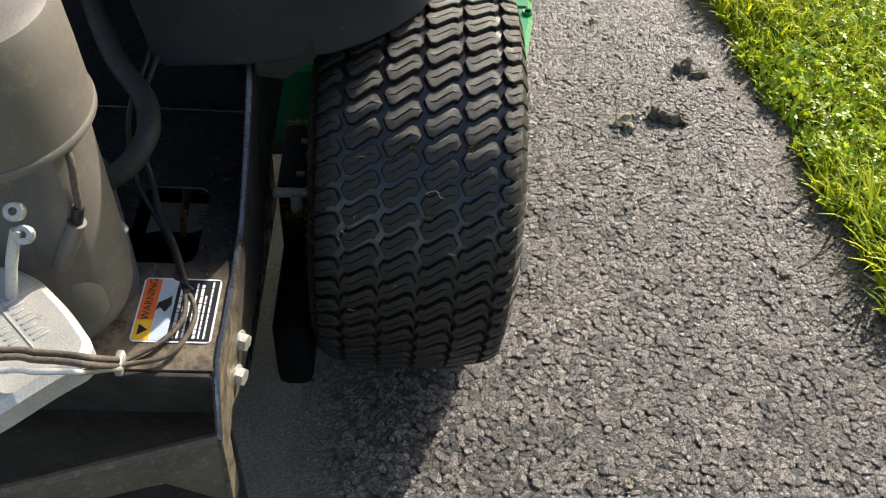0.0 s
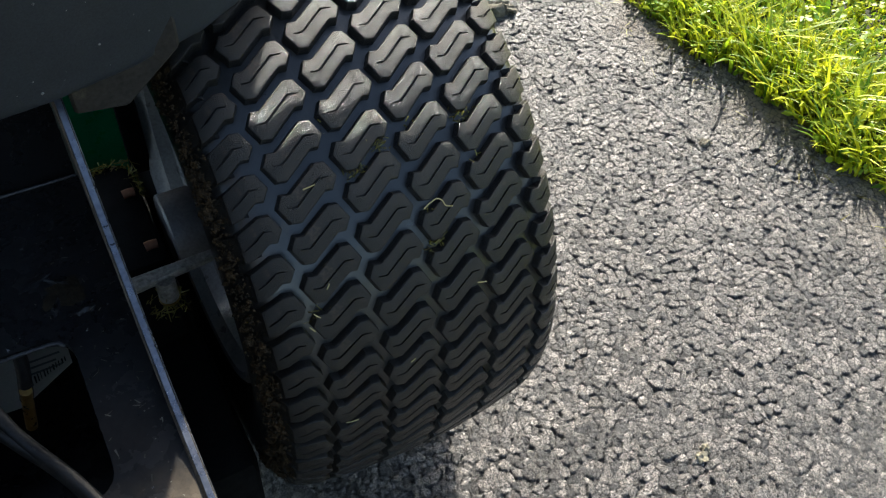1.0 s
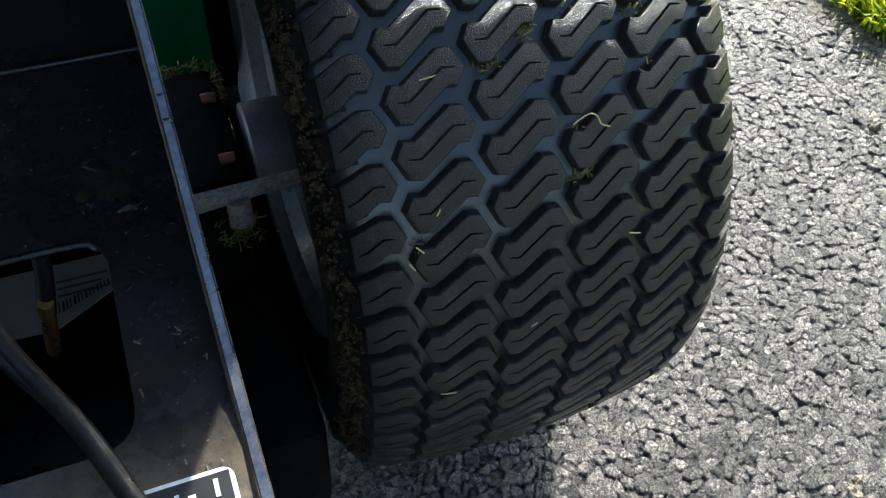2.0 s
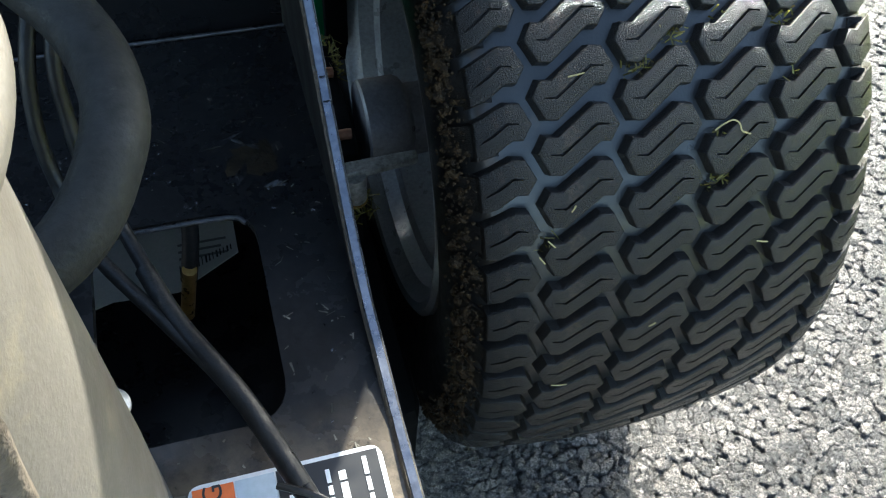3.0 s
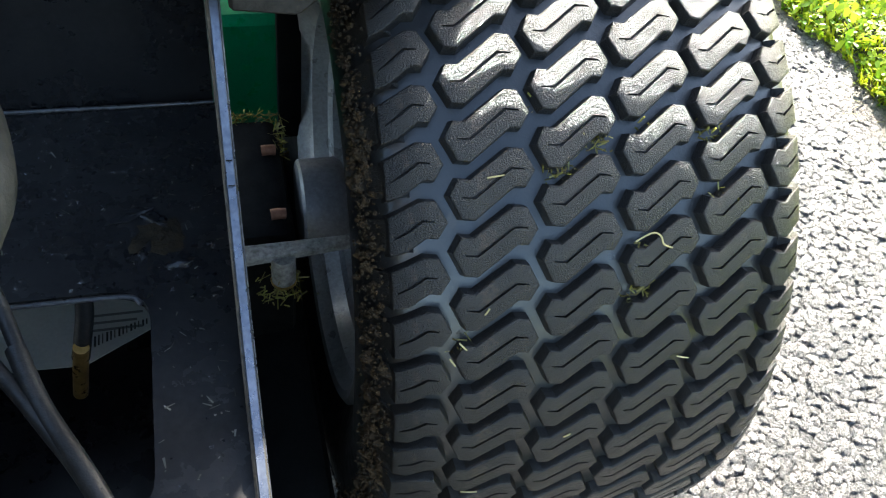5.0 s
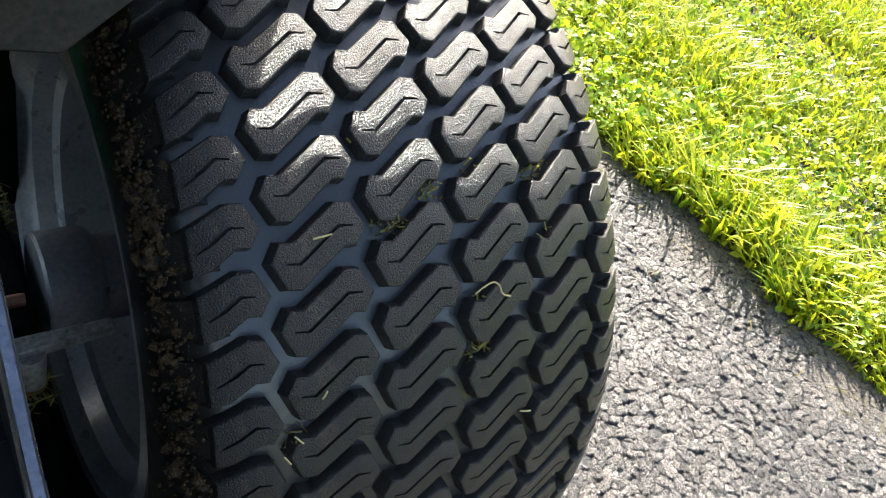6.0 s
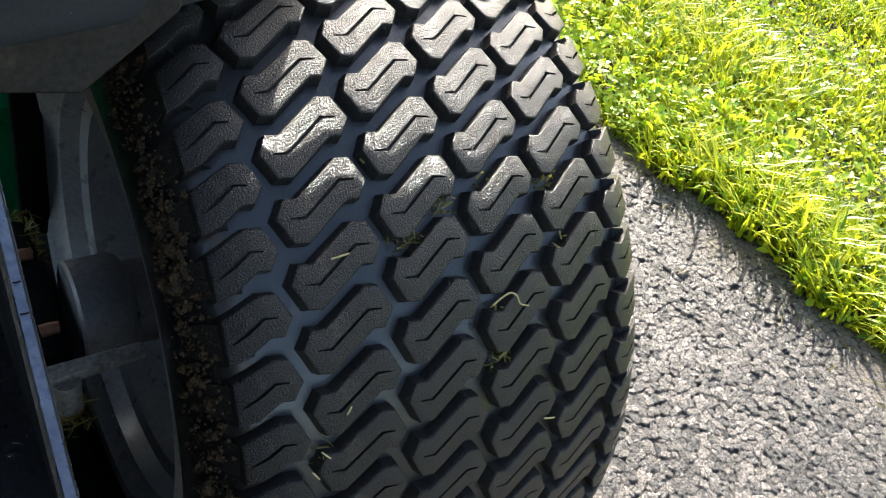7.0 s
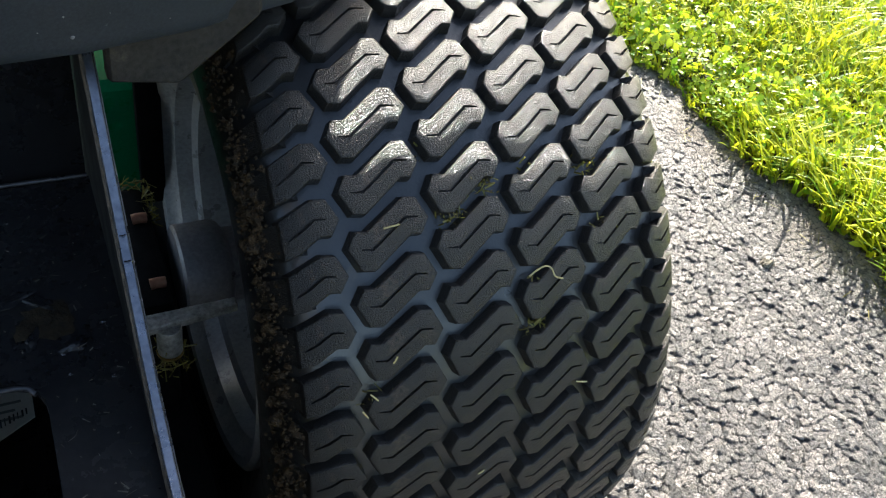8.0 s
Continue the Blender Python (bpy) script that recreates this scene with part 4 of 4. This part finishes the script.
def mower_deck():
    outline = rounded_outline([(-0.75, 0.20), (0.165, 0.21), (0.188, 0.235), (0.214, 0.387), (0.22, 0.6), (0.22, 1.0), (-0.75, 1.0)], 0.02)
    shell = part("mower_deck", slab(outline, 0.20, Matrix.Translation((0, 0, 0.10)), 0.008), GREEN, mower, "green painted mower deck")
    socket = part("socket", lathe([(0, 0.0062), (0, 0.0095), (0.005, 0.0092), (0.006, 0.0080), (0.005, 0.0062)], Matrix.Translation((0.203, 0.394, 0.2995)), 28, True), GREEN, shell, "round green socket with a dark bore")
    part("bore", lathe([(0, 0), (0, 0.0063)], Matrix.Translation((0.203, 0.394, 0.3012)), 24), BLACK, socket)
    part("slot", slab(rounded_outline([(-0.010, -0.004), (0.010, -0.004), (0.010, 0.004), (-0.010, 0.004)], 0.004), 0.0006, Matrix.Translation((0.194, 0.413, 0.3002))), BLACK, shell, "dark slot")


mower_deck()
# Unseen pan, added only to keep the sun off the green deck's top.
part("shading_pan", box(-0.75, -0.03, 0.30, 1.0, 0.40, 0.415, 0.004), GRIME, mower, "black pan added above the mower deck to shade it")

# ---- loose things ----
def mud_clod(mat, label, bits):
    """A crumbly clod: a few rough lumps grown together."""
    whole = bmesh.new()
    for size, at, seed in bits:
        bm = lump(size, seed, Matrix.Translation(at), 0.75, 3)
        mesh = bpy.data.meshes.new("bit")
        bm.to_mesh(mesh)
        bm.free()
        whole.from_mesh(mesh)
        bpy.data.meshes.remove(mesh)
    tagged(part("mud_clod", whole, mat, None), label, "mud", group="mud clods on the driveway")


mud_clod(MUD, "pale crumbly clod of dried mud on the asphalt", (((0.024, 0.020, 0.014), (0.456, 0.462, 0.001), 3), ((0.012, 0.012, 0.012), (0.484, 0.486, 0.001), 4), ((0.011, 0.009, 0.010), (0.466, 0.440, 0.001), 6)))
mud_clod(DARKMUD, "tall crumbly brown clod of mud on the asphalt", (((0.034, 0.018, 0.023), (0.556, 0.486, 0.0), 5), ((0.014, 0.012, 0.021), (0.530, 0.492, 0.0), 7), ((0.015, 0.012, 0.014), (0.586, 0.476, 0.0), 9)))
mud_clod(DARKMUD, "tall crumbly brown clod of mud on the asphalt", (((0.020, 0.016, 0.020), (0.628, 0.662, 0.0), 8), ((0.018, 0.012, 0.011), (0.656, 0.644, 0.0), 12)))
mud_clod(MUD, "small crumb of dried mud on the asphalt", (((0.008, 0.006, 0.005), (0.700, 0.596, 0.0), 11),))
mud_clod(DARKMUD, "small dark crumb of mud on the asphalt", (((0.011, 0.008, 0.006), (0.693, 0.052, -0.001), 13),))
mud_clod(MUD, "small crumb of dried mud on the asphalt", (((0.007, 0.006, 0.005), (0.337, -0.367, -0.001), 15), ((0.005, 0.006, 0.005), (0.348, -0.360, -0.001), 16)))
mud_clod(MUD, "small crumb of dried mud on the asphalt", (((0.010, 0.007, 0.006), (0.440, 0.838, 0.0), 17),))


def droplets():
    """Beads of water lying on the engine plate and the tank."""
    n = 430
    x = rng.uniform(-0.34, -0.206, n) - 0.06 * (rng.random(n) < 0.25)
    y = np.where(rng.random(n) < 0.8, rng.uniform(-0.212, -0.08, n), rng.uniform(-0.345, -0.2, n))
    keep = ~((x < -0.236) & (y < -0.209))
    x, y = x[keep], y[keep]
    r = 0.0004 + 0.0010 * rng.random(len(x)) ** 3
    ring = np.array([(math.cos(a), math.sin(a)) for a in np.arange(8) * math.pi / 4])
    V, F = [], []
    for k in range(len(x)):
        b = len(V)
        for h, w in ((0.0, 1.0), (0.45, 0.8)):
            V += [(x[k] + r[k] * w * c * (1 + 0.3 * math.sin(k)), y[k] + r[k] * w * t, DECK + 0.0002 + h * r[k]) for c, t in ring]
        V.append((x[k], y[k], DECK + 0.0002 + 0.62 * r[k]))
        for i in range(8):
            j = (i + 1) % 8
            F += [(b + i, b + j, b + 8 + j), (b + i, b + 8 + j, b + 8 + i), (b + 8 + i, b + 8 + j, b + 16)]
    ob = link("water_drops", fast_mesh("water_drops", np.array(V), np.array(F)), WATER, smooth=True)
    tagged(ob, "beads of water on the black engine plate", "water", kind="stuff")


WATER = bpy.data.materials.new("water")
WATER.use_nodes = True
wet = WATER.node_tree.nodes["Principled BSDF"]
# Not fully clear: a little white diffuse paints in the drops' bright glints.
wet.inputs["Roughness"].default_value, wet.inputs["IOR"].default_value, wet.inputs["Transmission Weight"].default_value = 0.03, 1.33, 0.95
wet.inputs["Base Color"].default_value = (1.0, 1.0, 1.0, 1)
droplets()


def flank_at(r):
    return float(np.interp(r, [0.205, 0.236, 0.250, 0.262, 0.272], [0.134, 0.1365, 0.1335, 0.1285, 0.1245]))


def dirt_band():
    """A patchy crust of dirt and crumbs caked on the inner flank of the tyre."""
    rs, turns = np.arange(0.228, 0.273, 0.0011), np.arange(-0.35, 2.3, 0.0042)
    V, thick = [], np.zeros((len(rs), len(turns)))
    for m, r in enumerate(rs):
        for k, a in enumerate(turns):
            p = Vector((r * 150, a * 36, 3.0))
            h = noise.fractal(p, 0.9, 2.0, 4) + 0.5 * noise.noise(p * 0.25) - 0.16 - ((r - 0.253) / 0.015) ** 2 * 0.35
            thick[m, k] = h
            out = flank_at(r) + min(0.004, max(-0.001, h * 0.006)) * (1 + 0.5 * noise.noise(p * 5.0))
            V.append((HUB.x - out, HUB.y - r * math.sin(a), HUB.z + r * math.cos(a)))
    n = len(turns)
    k = np.arange(len(V)).reshape(len(rs), n)
    full = (thick[:-1, :-1] > 0) | (thick[1:, 1:] > 0)
    faces = np.stack([k[:-1, :-1], k[:-1, 1:], k[1:, 1:], k[1:, :-1]], -1)[full]
    faces = np.concatenate([faces[:, (0, 1, 2)], faces[:, (0, 2, 3)]])
    V, F = [np.array(V)], [faces]
    base = bmesh.new()
    bmesh.ops.create_icosphere(base, subdivisions=1, radius=1)
    co = np.array([v.co[:] for v in base.verts])
    fa = np.array([[v.index for v in f.verts] for f in base.faces])
    base.free()
    count = len(V[0])
    for _ in range(1500):
        r, a = rng.normal(0.253, 0.008), rng.uniform(-0.3, 2.3)
        size = 0.0004 + 0.0012 * rng.random() ** 2
        if not 0.23 < r < 0.272:
            continue
        spot = HUB + Vector((-flank_at(r) - 0.0004, -r * math.sin(a), r * math.cos(a)))
        F.append(fa + count)
        V.append(co * rng.uniform(0.5, 1.5, (len(co), 3)) * size + np.array(spot))
        count += len(co)
    ob = link("caked_dirt", fast_mesh("caked_dirt", np.concatenate(V), np.concatenate(F)), CAKED)
    tagged(ob, "brown dirt caked on the inner flank of the tyre", "dirt", kind="stuff")


dirt_band()


def tread_place(u, deg, down=0.0):
    return HUB + on_tyre(u - HUB.x, deg, down)


def twig():
    pts = [tread_place(0.012, 51.4, -0.0005), tread_place(0.017, 50.9, -0.001), tread_place(0.023, 50.6, -0.0015), tread_place(0.027, 51.1, -0.0015), tread_place(0.029, 52.0, -0.001), tread_place(0.0345, 52.5, -0.0005)]
    tagged(part("grass_stalk", tube(pts, 0.0005, 6, 6), STRAW, None), "thin curled dry grass stalk on the tyre", "stalk")
    for u, deg, du, dd in ((-0.064, 43.3, 0.009, -0.15), (-0.0715, 57.6, 0.0025, -0.7), (-0.0845, 61.5, 0.004, 0.9), (-0.074, 84.2, 0.010, 0.2), (-0.090, 63.4, 0.003, 0.9), (0.047, 66.0, 0.008, 0.5), (-0.02, 75.0, 0.004, -0.4)):
        pts = [tread_place(u - du / 2, deg - dd / 2, -0.0006), tread_place(u, deg, -0.0009), tread_place(u + du / 2, deg + dd / 2, -0.0006)]
        tagged(part("grass_clipping", tube(pts, 0.0005, 5, 3), STRAW, None), "pale dry grass clipping stuck to the tyre", "clipping", group="clippings on the tyre")


twig()


def groove_debris():
    """Bits of cut grass and soil pressed into the tread grooves."""
    V, F = [], []
    quad = np.array([(0, 1, 2), (0, 2, 3)])
    for u, deg, count in ((-0.008, 40.3, 60), (0.030, 39.7, 40), (0.066, 40.0, 40), (0.072, 47.9, 30), (-0.027, 43.4, 40), (0.017, 57.5, 40), (-0.085, 61.7, 16), (0.02, 52.5, 20), (-0.045, 36.0, 16)):
        for k in range(count):
            p = np.array(tread_place(u + rng.normal(0, 0.005), deg + rng.normal(0, 0.7), rng.uniform(0.001, 0.0075)))
            d = rng.normal(0, 1, 3)
            d /= np.linalg.norm(d)
            e = np.cross(d, rng.normal(0, 1, 3))
            e /= np.linalg.norm(e)
            a, b = d * rng.uniform(0.0008, 0.0035), e * 0.0005
            F.append(quad + 4 * len(V))
            V.append(np.array([p - a - b, p + a - b, p + a + b, p - a + b]))
    ob = link("groove_debris", fast_mesh("groove_debris", np.concatenate(V), np.concatenate(F)), DEBRIS)
    tagged(ob, "cut grass and soil in the tread grooves", "debris", kind="stuff")


DEBRIS = leaf_material("dry clippings", (0.10, 0.07, 0.02), (0.30, 0.27, 0.06))
groove_debris()


def deck_marks():
    """A pressed ring and a splash of dried mud on the engine plate."""
    for k, (x, y, turn) in enumerate(((-0.250, -0.160, 20), (-0.236, -0.166, -35), (-0.243, -0.186, 70), (-0.226, -0.196, 10))):
        ridge = lump((0.010 - 0.001 * k, 0.0035, 0.0018), 31 + k, Matrix.Translation((x, y, DECK)) @ Euler((0, 0, radians(turn))).to_matrix().to_4x4(), 0.7, 3)
        part("paint_blister", ridge, PAINT, mower, "blistered glossy black paint")
    splash = lump((0.013, 0.009, 0.0016), 21, Matrix.Translation((-0.236, -0.178, DECK)), 0.9, 3)
    tagged(part("mud_splash", splash, MUDDARK, None), "dried splash of mud on the engine plate", "mud")


MUDDARK = material("dark dried mud", (0.010, 0.0075, 0.005), (0.032, 0.023, 0.012), 0.9, 0, 300, 60, 1.0, 0.001, sheen=0.15)
deck_marks()


def deck_litter():
    """Small flakes of cut grass and grit strewn over the engine plate."""
    V, F = [], []
    for k in range(170):
        if k < 110:
            x, y = rng.uniform(-0.238, PX0 - 0.003), rng.uniform(-0.46, -0.09)
        else:
            x, y = rng.uniform(-0.335, PX0 - 0.003), rng.choice((rng.uniform(-0.205, -0.08), rng.uniform(-0.37, -0.336)))
        a, long = rng.uniform(0, 6.3), 0.0005 + 0.0022 * rng.random() ** 3
        d = np.array((math.cos(a), math.sin(a), rng.normal(0, 0.15))) * long
        e = np.array((-math.sin(a), math.cos(a), 0.2)) * rng.uniform(0.0002, 0.0006)
        p = np.array((x, y, DECK + 0.0009))
        F.append(np.array([(0, 1, 2), (0, 2, 3)]) + 4 * len(V))
        V.append(np.array([p - d - e, p + d - e * 0.5, p + d + e * 0.5, p - d + e]))
    ob = link("deck_litter", fast_mesh("deck_litter", np.concatenate(V), np.concatenate(F)), FLAKE)
    tagged(ob, "pale flakes of dry grass and grit on the engine plate", "debris", kind="stuff")


FLAKE = leaf_material("pale dry flakes", (0.03, 0.027, 0.018), (0.22, 0.21, 0.17))
deck_litter()


def bolt_clippings():
    V, F = [], []
    for k in range(260):
        if k < 120:
            p = np.array((-0.162, -0.088, 0.268)) + rng.normal(0, 1, 3) * np.array((0.009, 0.006, 0.005))
        elif k < 200:
            p = np.array((rng.uniform(-0.194, -0.150), 0.074, 0.294)) + rng.normal(0, 0.003, 3)
        else:
            p = np.array((-0.149, rng.uniform(0.03, 0.075), 0.292)) + rng.normal(0, 0.0025, 3)
        d = rng.normal(0, 1, 3)
        d /= np.linalg.norm(d)
        e = np.cross(d, rng.normal(0, 1, 3))
        e /= np.linalg.norm(e)
        a, b = d * rng.uniform(0.002, 0.006), e * 0.0005
        F.append(np.array([(0, 1, 2), (0, 2, 3)]) + 4 * len(V))
        V.append(np.array([p - a - b, p + a - b, p + a + b, p - a + b]))
    ob = link("clippings", fast_mesh("clippings", np.concatenate(V), np.concatenate(F)), DEBRIS)
    tagged(ob, "dry grass clippings caught round the wheel motor", "clippings", kind="stuff")


bolt_clippings()


def edge_litter():
    """Crumbs of soil and cut grass that lie along the lawn's edge."""
    V, F = [], []
    count = 0
    base = bmesh.new()
    bmesh.ops.create_icosphere(base, subdivisions=1, radius=1)
    co = np.array([v.co[:] for v in base.verts])
    fa = np.array([[v.index for v in f.verts] for f in base.faces])
    base.free()
    for _ in range(1100):
        y = rng.uniform(-0.5, 1.6)
        if math.sin(y * 13) + math.sin(y * 31 + 2) + rng.normal(0, 0.8) < 0.1:
            continue
        x = float(lawn_edge(y)) - 0.075 * rng.random() ** 2.2 + 0.01
        size = 0.0008 + 0.0034 * rng.random() ** 3
        F.append(fa + count)
        V.append(co * rng.uniform(0.5, 1.4, (len(co), 3)) * size + np.array((x, y, -0.001 + size * 0.4)))
        count += len(co)
    ob = link("soil_crumbs", fast_mesh("soil_crumbs", np.concatenate(V), np.concatenate(F)), EARTH)
    tagged(ob, "dark soil crumbs along the edge of the lawn", "soil", kind="stuff")
    V, F = [], []
    for _ in range(260):
        y = rng.uniform(-0.5, 1.6)
        x = float(lawn_edge(y)) - 0.11 * rng.random() ** 2 + 0.01
        a, long = rng.uniform(0, 6.3), rng.uniform(0.004, 0.02)
        d, e = np.array((math.cos(a), math.sin(a), 0.12)) * long, np.array((-math.sin(a), math.cos(a), 0)) * 0.0009
        p = np.array((x, y, 0.001))
        F.append(np.array([(0, 1, 2), (0, 2, 3)]) + 4 * len(V))
        V.append(np.array([p - d - e, p + d - e * 0.4, p + d + e * 0.4, p - d + e]))
    ob = link("cut_grass", fast_mesh("cut_grass", np.concatenate(V), np.concatenate(F)), DEBRIS)
    tagged(ob, "dry cut grass strewn along the edge of the lawn", "clippings", kind="stuff")


EARTH = material("dark soil", (0.018, 0.014, 0.010), (0.06, 0.047, 0.033), 0.95, 0, 300, 60, 1.0, 0.002)
edge_litter()
tagged(part("grass_stalk", tube([(0.724, 0.921, 0.004), (0.771, 0.908, 0.006), (0.807, 0.881, 0.012), (0.845, 0.835, 0.02)], 0.0011, 6, 6), STRAW, None), "long dry grass stalk lying at the edge of the lawn", "stalk")


def tank_specks():
    """Dried drops and specks of dirt on the wall of the tank."""
    base = bmesh.new()
    bmesh.ops.create_icosphere(base, subdivisions=1, radius=1)
    co = np.array([v.co[:] for v in base.verts])
    fa = np.array([[v.index for v in f.verts] for f in base.faces])
    base.free()
    mesh = bpy.data.objects["tank"].data
    walls = [f for f in mesh.polygons if len(f.vertices) == 4 and 0.575 < f.center.z < 0.75 and f.normal.z < 0.5]
    V, F = [], []
    for k in range(120):
        f = walls[int(rng.integers(len(walls)))]
        a, b, c, d = (np.array(mesh.vertices[i].co) for i in f.vertices)
        u, w = rng.random(2)
        p = (a * (1 - u) + b * u) * (1 - w) + (d * (1 - u) + c * u) * w
        F.append(fa + len(V) * len(co))
        V.append(co * rng.uniform(0.7, 1.3, (len(co), 3)) * (0.0003 + 0.0009 * rng.random() ** 3) + p)
    ob = link("dirt_specks", fast_mesh("dirt_specks", np.concatenate(V), np.concatenate(F)), SPECK)
    tagged(ob, "pale dried specks on the black tank", "dirt", kind="stuff")


SPECK = material("dried specks", (0.04, 0.038, 0.035), (0.28, 0.27, 0.25), 0.5, 0, 300, 160)
tank_specks()
